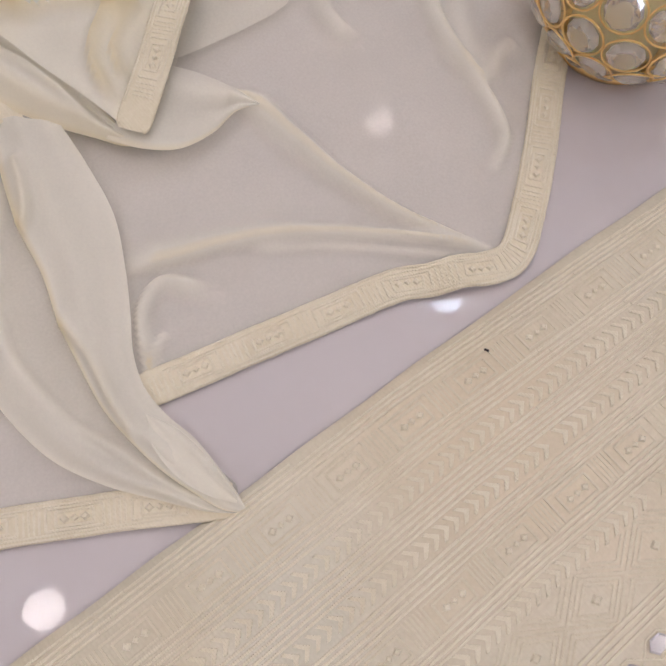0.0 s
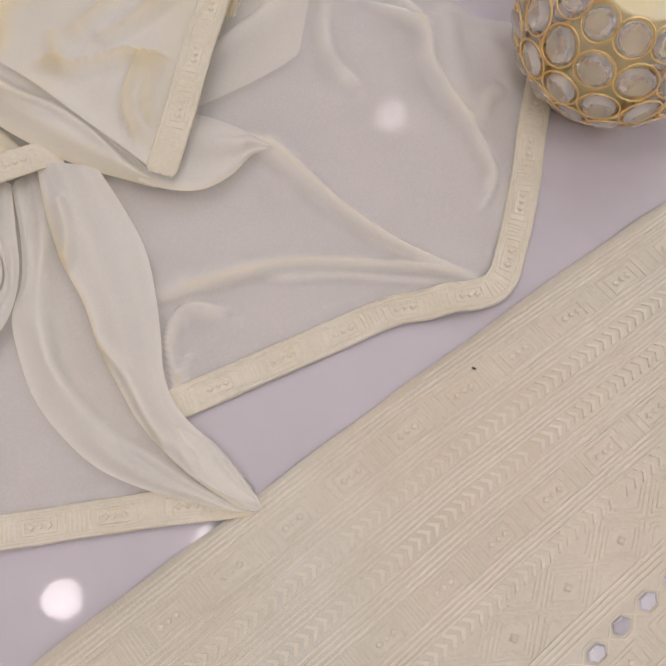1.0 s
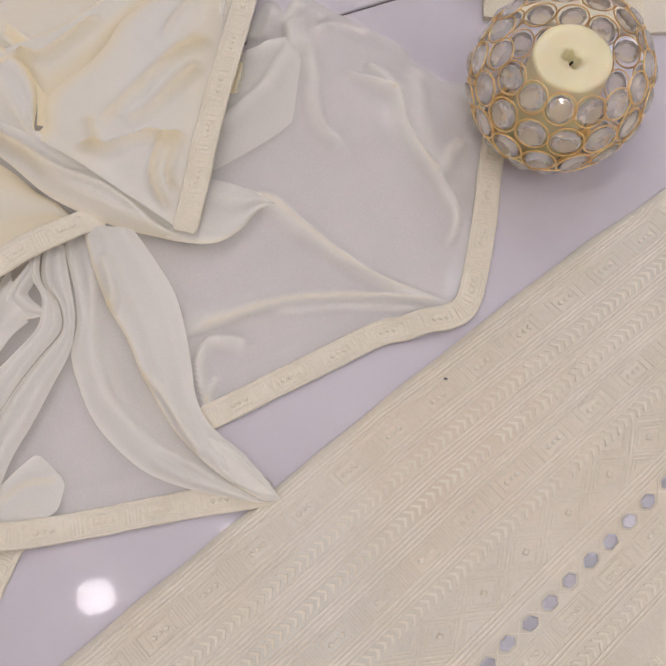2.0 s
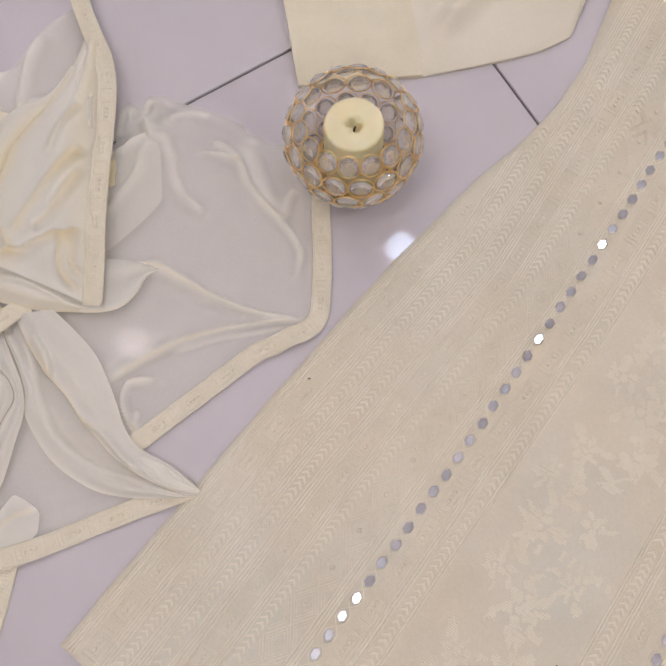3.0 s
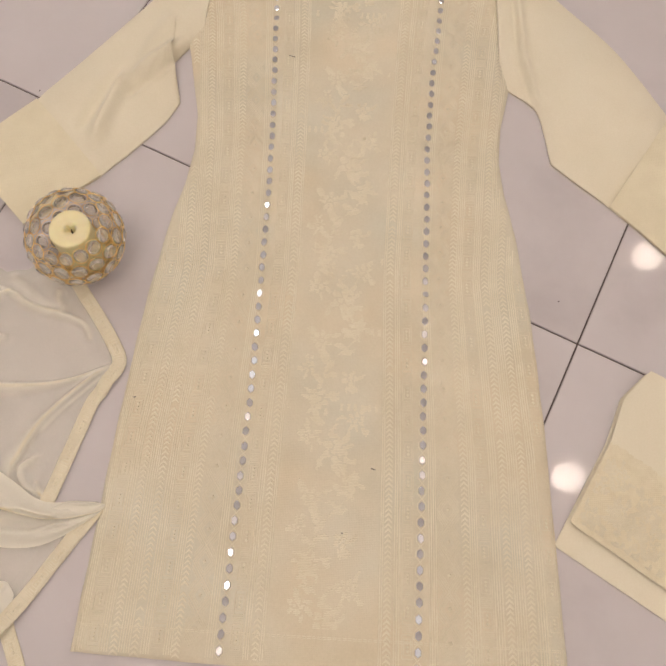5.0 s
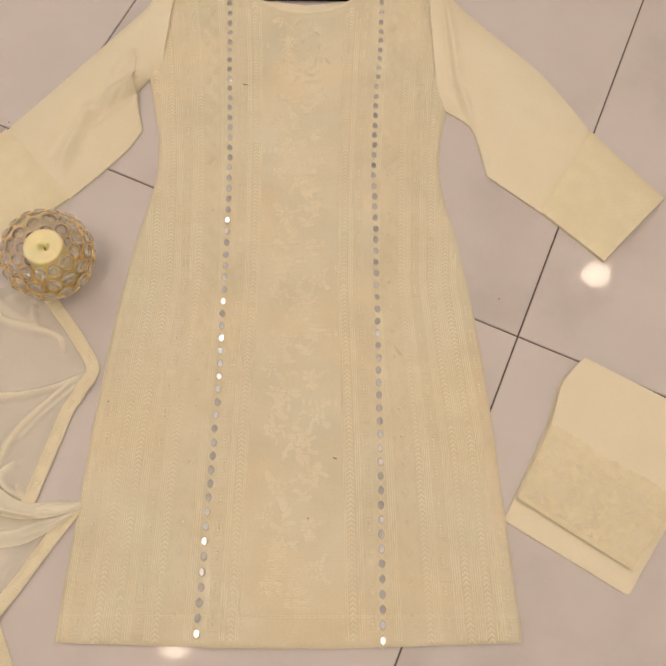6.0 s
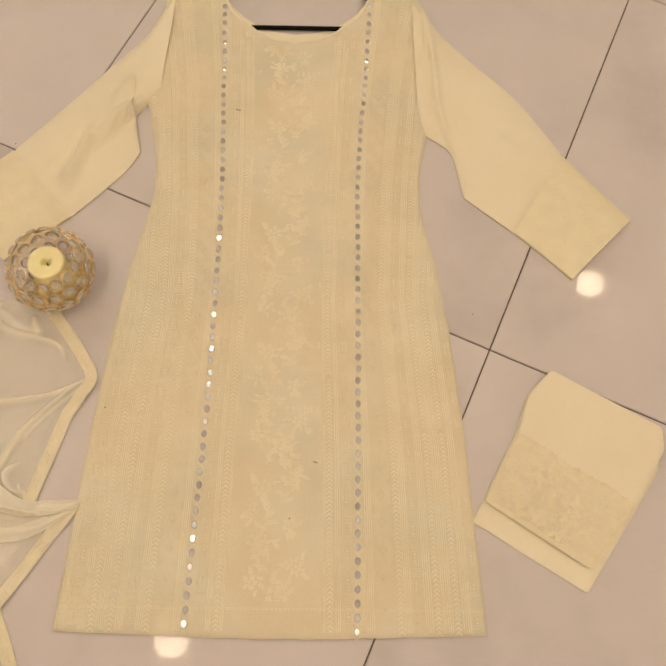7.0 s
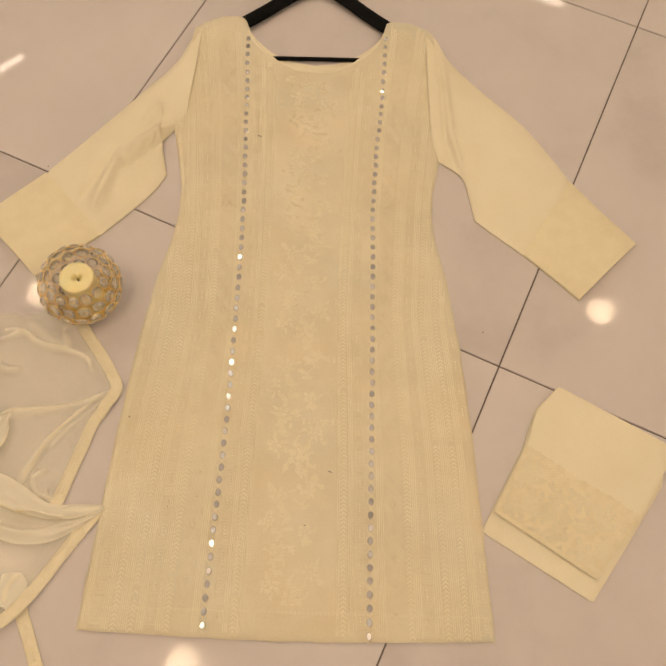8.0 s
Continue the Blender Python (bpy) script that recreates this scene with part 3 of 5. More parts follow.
def satin_rows(st, at, inside, mask, a0, a1, c0, c1, row=0.0019, lift=0.0004):
    """Rows of satin stitch wherever the mask says so."""
    a, fine = a0, 0.0013
    while a < a1:
        start, shift = None, random.uniform(0, fine)
        for i in range(int((c1 - c0) / fine) + 2):
            c = c0 + shift + i * fine
            on = c < c1 and mask(a, c) and inside(a, c)
            if on and start is None:
                start = c
            elif not on and start is not None:
                if c - start > 0.0018:
                    st.ridge(at, a, start, a, c - fine * 0.5, row * 1.02, lift * random.uniform(0.7, 1.2))
                start = None
        a += row


st = Stitches()
PANEL_SPRAY = spray(0.205, 0.062, ((0.022, -0.020, 0.015), (0.040, 0.026, 0.012), (0.080, 0.004, 0.018), (0.098, -0.032, 0.012), (0.120, 0.030, 0.014), (0.148, -0.018, 0.015), (0.176, 0.020, 0.012), (0.190, -0.034, 0.010)), 26)


def panel_mask(a, c):
    bar = (a % 0.1025) < 0.010 and int(c / 0.0045) % 2 == 0 and swell(a * 0.4, c, 22, 8.0) > 0.12
    return bar or in_spray(PANEL_SPRAY, 0.205, a + 0.03, c)


satin_rows(st, on_tunic(0.0), within_tunic(0.0), panel_mask, 0.045, 0.985, -0.062, 0.062)
tagged(part("floral_embroidery", st.mesh(), FLORAL, kurta, "tone-on-tone satin flowers and branches", smooth=False), kind="stuff")
# stitched line above the hem and at the neck
st = Stitches()
for v in (0.0335, 0.0355):
    for i in range(96):
        u = -0.285 + i * 0.006
        if abs(u) < edge(v) - 0.004:
            st.ridge(lambda a, c: (a, c, tunic_height(a, c)), u, v, u + 0.0045, v, 0.0012, 0.0005)
tagged(part("hem_stitching", st.mesh(), THREAD, kurta, smooth=False), kind="stuff")

# mirror work: elongated hexagons in two rows, each set in a thread surround
random.seed(5)
mirror_bm = bmesh.new()
outline = [(0.0, 0.0058), (0.0038, 0.0027), (0.0038, -0.0027), (0.0, -0.0058), (-0.0038, -0.0027), (-0.0038, 0.0027)]
low = [mirror_bm.verts.new((x, y, 0.0)) for x, y in outline]
mid = [mirror_bm.verts.new((x, y, 0.0007)) for x, y in outline]
high = [mirror_bm.verts.new((x * 0.80, y * 0.80, 0.0013)) for x, y in outline]
for i in range(6):
    j = (i + 1) % 6
    mirror_bm.faces.new((low[j], low[i], mid[i], mid[j]))
    mirror_bm.faces.new((mid[j], mid[i], high[i], high[j]))
mirror_bm.faces.new(high[::-1])
bmesh.ops.recalc_face_normals(mirror_bm, faces=mirror_bm.faces)
mirror_mesh = bpy.data.meshes.new("mirror_piece")
mirror_bm.to_mesh(mirror_mesh)
mirror_mesh.materials.append(MIRROR)
for side in (-1, 1):
    line_v, line_u = ((0.0, 0.08, 0.24, 0.34, 0.6, 0.7, 0.97, 1.1), (-0.1175, -0.115, -0.1095, -0.1065, -0.107, -0.109, -0.1215, -0.128)) if side < 0 else ((0.0, 0.2, 0.45, 0.7, 0.81, 0.93, 1.1), (0.115, 0.117, 0.117, 0.116, 0.121, 0.131, 0.139))

    def at(a, c):
        u = float(np.interp(a, line_v, line_u)) + c
        return u, a, tunic_height(u, a)

    s = line_u[-1] / fan(1.1)
    st = Stitches()
    a = 0.014 if side < 0 else 0.006
    while a < top_line(s * fan(1.1)) - 0.02:
        u, v, z = at(a, 0)
        ob = part("mirror_piece", mirror_mesh, None, kurta, smooth=False)
        ob.matrix_local = pose(u + random.uniform(-0.0006, 0.0006), v, z + 0.0006, random.gauss(0, 4.0) * (2.2 if random.random() < 0.15 else 1), random.gauss(0, 4.0), random.gauss(0, 5)) @ Matrix.Diagonal((1.02, 1.05, 1, 1))
        for sc in (-1, 1):
            for sa in (-1, 1):
                st.ridge(at, a + sa * 0.0034, sc * 0.0052, a + sa * 0.0096, 0, 0.0011, 0.0006)
            st.ridge(at, a - 0.0034, sc * 0.0052, a + 0.0034, sc * 0.0052, 0.0011, 0.0009)
        a += random.uniform(0.0181, 0.0195)
    tagged(part("mirror_surround", st.mesh(), THREAD, kurta, "thread loops holding the mirrors", smooth=False), kind="stuff")

# ---- the hanger ----
hanger = thing("clothes_hanger", OUTFIT @ pose(0.003, 1.10, 0), "matte black plastic hanger inside the tunic", "hanger")


def rod(points, rx, rz, n=10, seg=10):
    """A bar of elliptical section along a path of (x, y, z)."""
    p = smooth_path(points, n)
    vs, fs = [], []
    for i, q in enumerate(p):
        d = p[min(i + 1, len(p) - 1)] - p[max(i - 1, 0)]
        d /= np.linalg.norm(d)
        side = np.cross(d, (0, 0, 1))
        side /= np.linalg.norm(side) + 1e-9
        up = np.cross(side, d)
        for k in range(seg):
            g = 2 * math.pi * k / seg
            vs.append(tuple(q + side * rx * math.cos(g) + up * rz * math.sin(g)))
    for i in range(len(p) - 1):
        for k in range(seg):
            fs.append((i * seg + k, i * seg + (k + 1) % seg, (i + 1) * seg + (k + 1) % seg, (i + 1) * seg + k))
    fs.append(tuple(range(seg))[::-1])
    fs.append(tuple((len(p) - 1) * seg + k for k in range(seg)))
    return vs, fs


for side in (-1, 1):
    part("arm", rod([(side * 0.195, -0.028, 0.008), (side * 0.15, 0.004, 0.010), (side * 0.10, 0.042, 0.012), (side * 0.05, 0.084, 0.013), (0.0, 0.118, 0.013)], 0.0155, 0.006, 10, 12), BLACK, hanger)
part("trouser_bar", rod([(-0.185, -0.036, 0.006), (-0.155, -0.066, 0.0055), (-0.10, -0.069, 0.0055), (0.0, -0.067, 0.0055), (0.10, -0.065, 0.0055), (0.155, -0.062, 0.0055), (0.185, -0.034, 0.006)], 0.0047, 0.0030, 14, 10), BLACK, hanger)
part("hook", rod([(0, 0.118, 0.013), (0, 0.15, 0.013), (0.02, 0.175, 0.013), (0.028, 0.20, 0.013), (0.0, 0.222, 0.013), (-0.024, 0.205, 0.013)], 0.0025, 0.0025, 8, 8), BLACK, hanger)

# ---- the folded trousers ----
trousers = thing("folded_trousers", OUTFIT @ pose(0.42, 0.22, 0), "cream cotton trousers folded flat, embroidered leg hem", "trousers")


def slab(corners, z0, z1, step=0.006, seed=0.0, wave=0.002, dip=None):
    """A folded layer of cloth with rounded edges over a polygon."""
    poly = smooth_corner(corners, 0.004)
    vs, fs, grid_top = sheet_grid(poly, step)
    top = []
    for (x, y), d in zip(vs, edge_gap(poly, vs)):
        r = 0.0022
        z = z1 - r * (1 - math.sqrt(max(0.0, 1 - (1 - min(1, d / r)) ** 2))) + wave * swell(x, y, 11, seed) * min(1, d / 0.02) + 0.4 * wave * swell(x, y, 37, seed)
        if dip:
            z += dip(x, y)
        top.append((x, y, max(z, z0 + 0.0005)))
    n = len(top)
    loop = rim_loop(fs)
    high = {k: n + i for i, k in enumerate(loop)}
    top += [top[k] for k in loop] + [(top[k][0], top[k][1], z0) for k in loop]
    for i, k in enumerate(loop):
        j = loop[(i + 1) % len(loop)]
        fs.append((high[j], high[k], high[k] + len(loop), high[j] + len(loop)))
    return top, fs


def smooth_corner(corners, r):
    """Round each corner of a polygon by r."""
    p = [np.array(c, float) for c in corners]
    out = []
    for i, b in enumerate(p):
        a, c = p[i - 1], p[(i + 1) % len(p)]
        da, dc = a - b, c - b
        la, lc = np.linalg.norm(da), np.linalg.norm(dc)
        q = min(r, la * 0.4, lc * 0.4)
        s, e = b + da / la * q, b + dc / lc * q
        for t in np.linspace(0, 1, 6):
            out.append((1 - t) ** 2 * s + 2 * t * (1 - t) * b + t * t * e)
    return np.array(out)


def inside_poly(poly, pts):
    x, y = pts[:, 0], pts[:, 1]
    res = np.zeros(len(pts), bool)
    for i in range(len(poly)):
        (x0, y0), (x1, y1) = poly[i - 1], poly[i]
        cut = ((y0 > y) != (y1 > y))
        with np.errstate(divide="ignore", invalid="ignore"):
            xs = x0 + (y - y0) * (x1 - x0) / (y1 - y0)
        res ^= cut & (x < xs)
    return res


def nearest_edge(poly, pts):
    """Distance to, and nearest place on, a polygon's outline."""
    pts = np.asarray(pts, float)
    best = np.full(len(pts), 1e9)
    place = np.zeros((len(pts), 2))
    for i in range(len(poly)):
        a, b = poly[i - 1], poly[i]
        ab = b - a
        t = np.clip(((pts - a) @ ab) / max(1e-12, ab @ ab), 0, 1)
        q = a + t[:, None] * ab
        d = np.linalg.norm(pts - q, axis=1)
        m = d < best
        best[m], place[m] = d[m], q[m]
    return best, place


def edge_gap(poly, pts):
    return nearest_edge(poly, pts)[0]


def sheet_grid(poly, step):
    """A grid of quads over a polygon, its border drawn to the outline."""
    lo, hi = poly.min(0) - step, poly.max(0) + step
    nx, ny = int((hi[0] - lo[0]) / step) + 2, int((hi[1] - lo[1]) / step) + 2
    gx, gy = np.meshgrid(lo[0] + step * np.arange(nx), lo[1] + step * np.arange(ny), indexing="ij")
    centre = np.stack([gx[:-1, :-1].ravel() + step / 2, gy[:-1, :-1].ravel() + step / 2], 1)
    keep = inside_poly(poly, centre).reshape(nx - 1, ny - 1)
    count = np.zeros((nx, ny), int)
    for dx in (0, 1):
        for dy in (0, 1):
            count[dx:nx - 1 + dx, dy:ny - 1 + dy] += keep
    index = -np.ones((nx, ny), int)
    used = np.argwhere(count > 0)
    index[tuple(used.T)] = np.arange(len(used))
    pts = np.stack([gx[tuple(used.T)], gy[tuple(used.T)]], 1)
    border = count[tuple(used.T)] < 4
    pts[border] = nearest_edge(poly, pts[border])[1]
    fs = [(int(index[i, j]), int(index[i + 1, j]), int(index[i + 1, j + 1]), int(index[i, j + 1])) for i, j in np.argwhere(keep)]
    return pts, fs, None


def rim_loop(fs):
    """The longest open border of a quad sheet, in the faces' winding."""
    seen = {}
    for f in fs:
        for i in range(len(f)):
            seen[(f[i], f[(i + 1) % len(f)])] = True
    nxt = {a: b for a, b in seen if (b, a) not in seen}
    best = []
    left = set(nxt)
    while left:
        k = left.pop()
        loop = [k]
        while nxt[loop[-1]] != k and nxt[loop[-1]] in left:
            loop.append(nxt[loop[-1]])
            left.discard(loop[-1])
        if len(loop) > len(best):
            best = loop
    return best


def shifted(points, dx=-0.42, dy=-0.22):
    return [(x + dx, y + dy) for x, y in points]


part("under_fold", slab(shifted([(0.281, 0.155), (0.436, 0.060), (0.509, 0.160), (0.560, 0.232), (0.575, 0.296), (0.413, 0.384), (0.374, 0.345), (0.352, 0.286)]), 0.0005, 0.0050, seed=1.0), SILK, trousers, "plain cream lower fold")
for k in range(3):
    d = 0.0035 * (2 - k)
    part("leg_layer", slab(shifted([(0.2985 + d, 0.1835 + d * 0.4), (0.441 + d * 0.7, 0.0915 + d), (0.512 - d * 0.3, 0.175), (0.570, 0.262), (0.572, 0.296), (0.413, 0.3835 - d), (0.375, 0.343), (0.357, 0.290)]),
                           0.0058 + 0.0024 * k, 0.0074 + 0.0024 * k, seed=2.0 + k, wave=0.0010), SILK, trousers, "thin cream leg layer")
cuff_poly = shifted([(0.2990, 0.1836), (0.4412, 0.0920), (0.5118, 0.1748), (0.5185, 0.1860), (0.3572, 0.2890)])
part("embroidered_hem", slab(cuff_poly, 0.0112, 0.0127, seed=4.0, wave=0.0010), HEMBAND, trousers, "tone-on-tone embroidered hem band")
random.seed(21)
st = Stitches()
HEM_TURN = radians(-32.5)


def flat(a, c):
    x, y = a * math.cos(HEM_TURN) - c * math.sin(HEM_TURN), a * math.sin(HEM_TURN) + c * math.cos(HEM_TURN)
    return x, y, 0.0127 + 0.0010 * swell(x, y, 11, 4.0)


hem_outline = np.array(cuff_poly)


def on_hem(a, c):
    x, y, _ = flat(a, c)
    p = np.array([(x, y)])
    return bool(inside_poly(hem_outline, p)[0]) and edge_gap(hem_outline, p)[0] > 0.006


HEM_SPRAY = spray(0.12, 0.05, ((0.015, 0.02, 0.012), (0.035, -0.012, 0.014), (0.060, 0.018, 0.013), (0.082, -0.02, 0.012), (0.104, 0.006, 0.014)), 22)
satin_rows(st, flat, on_hem, lambda a, c: in_spray(HEM_SPRAY, 0.12, a, c + 0.03) or in_spray(HEM_SPRAY, 0.12, a + 0.05, c + 0.08), -0.16, 0.16, -0.13, 0.11)
tagged(part("hem_embroidery", st.mesh(), WOVEN, trousers, "scattered satin leaves and flowers", smooth=False), kind="stuff")

# ---- the sheer scarf ----
dupatta = thing("dupatta", OUTFIT @ pose(-0.45, 0.28, 0), "sheer ivory chiffon scarf with embroidered border tape, gathered", "scarf")
DX, DY = 0.45, -0.28


def near_path(path, pts):
    """For each place: distance to a path, which side of it (+ left), and how far along (0 to 1)."""
    best = np.full(len(pts), 1e9)
    side, along = np.zeros(len(pts)), np.zeros(len(pts))
    for i in range(len(path) - 1):
        a, b = path[i], path[i + 1]
        ab = b - a
        t = np.clip(((pts - a) @ ab) / max(1e-12, ab @ ab), 0, 1)
        off = pts - a - t[:, None] * ab
        d = np.linalg.norm(off, axis=1)
        m = d < best
        best[m] = d[m]
        side[m] = np.sign(ab[0] * off[m, 1] - ab[1] * off[m, 0])
        along[m] = (i + t[m]) / (len(path) - 1)
    return best, side, along


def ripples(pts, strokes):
    """Sum of soft cloth ridges: (path, widths left of it, widths right of it, plies painted in along it, height)."""
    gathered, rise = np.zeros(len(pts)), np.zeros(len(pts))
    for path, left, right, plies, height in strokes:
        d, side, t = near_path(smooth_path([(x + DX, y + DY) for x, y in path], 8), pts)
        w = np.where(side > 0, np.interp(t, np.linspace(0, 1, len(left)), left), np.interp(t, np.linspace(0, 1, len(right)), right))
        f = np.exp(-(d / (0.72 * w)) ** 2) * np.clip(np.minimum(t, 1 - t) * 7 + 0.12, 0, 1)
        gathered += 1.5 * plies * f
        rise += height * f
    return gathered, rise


def swells(pts, scale, seed):
    return np.array([swell(x, y, scale, seed) for x, y in pts])


def sheet(name, outline, strokes, base, plies, seed, label, step=0.0025, round_to=0.004, tucked=0.0):
    """Chiffon lying loose over an outline, with ridges."""
    poly = smooth_corner([(x + DX, y + DY) for x, y in outline], round_to)
    pts, fs, _ = sheet_grid(poly, step)
    gathered, rise = ripples(pts, strokes)
    z = base + rise + 0.0018 * swells(pts, 16, seed) + 0.0006 * swells(pts, 45, seed + 2)
    z = 0.0015 + (z - 0.0015) * np.clip((edge_gap(poly, pts) - tucked) / 0.010, 0.0, 1.0) if tucked else z
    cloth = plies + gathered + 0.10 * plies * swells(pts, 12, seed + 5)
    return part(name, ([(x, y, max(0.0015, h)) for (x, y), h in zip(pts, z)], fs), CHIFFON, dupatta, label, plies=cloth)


def fold(edge_a, edge_b, base, plies, bulge, seed, label, rims=(0.0, 0.0), strokes=(), fade=(0.0, 0.0), name="fold", n=110, m=44, sway=0.34):
    """A turned-over band of chiffon between two edges: cloth count at the first edge, the middle and the second edge."""
    a, _ = even(smooth_path([(x + DX, y + DY) for x, y in edge_a], 12), 0.0012)
    b, _ = even(smooth_path([(x + DX, y + DY) for x, y in edge_b], 12), 0.0012)
    ks = 0.5 - 0.5 * np.cos(np.linspace(0, math.pi, m))
    pts, z, cloth, fs = [], [], [], []
    for i in range(n):
        t = i / (n - 1)
        p, q = [np.array([np.interp(t * (len(e) - 1), np.arange(len(e)), e[:, i]) for i in (0, 1)]) for e in (a, b)]
        wide = min(1.0, np.linalg.norm(p - q) / 0.025)
        h = np.interp(t, np.linspace(0, 1, len(base)), base)
        ends = min(1.0, 1 - fade[0] + t * 6, 1 - fade[1] + (1 - t) * 6)
        for k in ks:
            x, y = p * (1 - k) + q * k
            streak = swell(k * 1.0 + 0.2 * math.sin(2.2 * t + seed), t * 0.22, 2.6, seed)
            pts.append((x, y))
            z.append(h + bulge * wide * math.sin(math.pi * k) ** 0.8 + 0.0065 * streak * wide * math.sin(math.pi * k))
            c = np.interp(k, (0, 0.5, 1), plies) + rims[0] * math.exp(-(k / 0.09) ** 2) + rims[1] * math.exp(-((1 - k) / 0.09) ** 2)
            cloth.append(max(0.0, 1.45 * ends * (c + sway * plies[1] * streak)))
    for i in range(n - 1):
        for j in range(m - 1):
            fs.append((i * m + j, i * m + j + 1, (i + 1) * m + j + 1, (i + 1) * m + j))
    pts = np.array(pts)
    gathered, rise = ripples(pts, strokes)
    z = np.array(z) + 2.0 * rise
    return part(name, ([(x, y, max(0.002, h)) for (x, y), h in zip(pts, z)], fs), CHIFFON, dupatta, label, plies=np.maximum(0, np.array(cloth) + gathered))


# the single open layer, with the ridges that run through it
SHEET = [(-0.520, 0.355), (-0.550, 0.384), (-0.569, 0.407), (-0.579, 0.427), (-0.577, 0.436), (-0.568, 0.438), (-0.559, 0.435), (-0.564, 0.444), (-0.564, 0.454), (-0.553, 0.462), (-0.535, 0.465), (-0.507, 0.474), (-0.483, 0.480), (-0.464, 0.483), (-0.457, 0.477), (-0.442, 0.482), (-0.428, 0.482), (-0.412, 0.496), (-0.381, 0.493), (-0.347, 0.458), (-0.321, 0.419), (-0.301, 0.387), (-0.284, 0.362), (-0.284, 0.351), (-0.300, 0.322), (-0.316, 0.285), (-0.329, 0.249), (-0.341, 0.213), (-0.350, 0.175)] + [
    (-0.352, 0.172), (-0.318, 0.172), (-0.285, 0.178), (-0.277, 0.170), (-0.315, 0.137), (-0.353, 0.075), (-0.388, 0.025), (-0.46, 0.0), (-0.54, 0.033), (-0.625, 0.126), (-0.640, 0.253), (-0.600, 0.330)]
SHEET_RIDGES = [
    ([(-0.470, 0.291), (-0.451, 0.307), (-0.438, 0.316), (-0.413, 0.319), (-0.374, 0.323), (-0.333, 0.334), (-0.291, 0.356)], (0.004, 0.006, 0.007, 0.005, 0.004, 0.003, 0.002), (0.006, 0.008, 0.013, 0.012, 0.008, 0.005, 0.002), 1.9, 0.007),
    ([(-0.404, 0.201), (-0.394, 0.224), (-0.384, 0.249), (-0.371, 0.274), (-0.349, 0.301), (-0.318, 0.333), (-0.290, 0.356)], (0.016, 0.014, 0.011, 0.008, 0.006, 0.004, 0.002), (0.0035, 0.0035, 0.004, 0.005, 0.004, 0.003, 0.002), 1.9, 0.007),
    ([(-0.374, 0.257), (-0.349, 0.290), (-0.320, 0.320), (-0.292, 0.352)], (0.005, 0.004, 0.003), (0.004, 0.003, 0.002), 0.7, 0.002),
    ([(-0.351, 0.177), (-0.366, 0.184), (-0.381, 0.193), (-0.389, 0.205), (-0.387, 0.216), (-0.370, 0.229)], (0.002, 0.002, 0.0025, 0.004), (0.007, 0.006, 0.008, 0.010), 1.5, 0.006),
    ([(-0.352, 0.172), (-0.360, 0.184), (-0.367, 0.198)], (0.002, 0.002), (0.003, 0.004), 0.9, 0.003),
    ([(-0.482, 0.432), (-0.458, 0.444), (-0.440, 0.447), (-0.420, 0.434), (-0.396, 0.426), (-0.372, 0.421), (-0.347, 0.413), (-0.333, 0.403), (-0.325, 0.384)], (0.003, 0.0035, 0.004, 0.004, 0.003), (0.006, 0.009, 0.010, 0.007, 0.006), 1.5, 0.007),
    ([(-0.477, 0.449), (-0.459, 0.452), (-0.440, 0.449)], (0.004, 0.005), (0.005, 0.005), 0.8, 0.004),
    ([(-0.373, 0.421), (-0.372, 0.431), (-0.379, 0.443), (-0.379, 0.457)], (0.007, 0.006), (0.006, 0.008), 0.8, 0.004),
    ([(-0.524, 0.429), (-0.500, 0.413), (-0.480, 0.395), (-0.459, 0.385), (-0.435, 0.385)], (0.007, 0.006, 0.005), (0.012, 0.010, 0.010), 0.9, 0.006),
    ([(-0.571, 0.434), (-0.569, 0.419), (-0.558, 0.400)], (0.010, 0.012), (0.008, 0.010), 0.9, 0.008),
    ([(-0.560, 0.453), (-0.555, 0.439), (-0.542, 0.425), (-0.517, 0.413)], (0.016, 0.020), (0.006, 0.008), 0.9, 0.010),
    ([(-0.527, 0.439), (-0.523, 0.457), (-0.499, 0.473)], (0.004, 0.003), (0.008, 0.006), 0.6, 0.003),
    ([(-0.452, 0.477), (-0.427, 0.457), (-0.400, 0.437), (-0.374, 0.424)], (0.008, 0.010, 0.008), (0.014, 0.014, 0.010), 0.5, 0.003),
]
sheet("open_sheet", SHEET, SHEET_RIDGES, 0.004, 1.0, 1.0, "single see-through chiffon layer", 0.002, tucked=0.008)
# doubled part beside the crossing tape, with a yellow patch for its shaded pocket
sheet("doubled_sheet", [(-0.548, 0.381), (-0.543, 0.392), (-0.542, 0.403), (-0.537, 0.418), (-0.531, 0.423), (-0.512, 0.411), (-0.496, 0.392), (-0.477, 0.370), (-0.477, 0.357), (-0.479, 0.336), (-0.483, 0.315), (-0.487, 0.296), (-0.504, 0.295), (-0.531, 0.329), (-0.544, 0.361)], [
    ([(-0.512, 0.324), (-0.514, 0.348), (-0.516, 0.374), (-0.524, 0.398), (-0.529, 0.416)], (0.004, 0.005), (0.010, 0.014), 0.7, 0.005),
    ([(-0.546, 0.381), (-0.542, 0.401), (-0.533, 0.416)], (0.003, 0.003), (0.008, 0.008), 0.8, 0.004)], 0.009, 1.35, 4.0, "doubled chiffon layer", 0.0025)
fold([(-0.554, 0.385), (-0.545, 0.380), (-0.532, 0.369), (-0.524, 0.357)], [(-0.549, 0.376), (-0.542, 0.365), (-0.534, 0.356), (-0.526, 0.351)], (0.010, 0.010), (3.0, 3.4, 3.0), -0.003, 2.0, "yellow patch painted as the shaded pocket between layers", n=30, m=12)
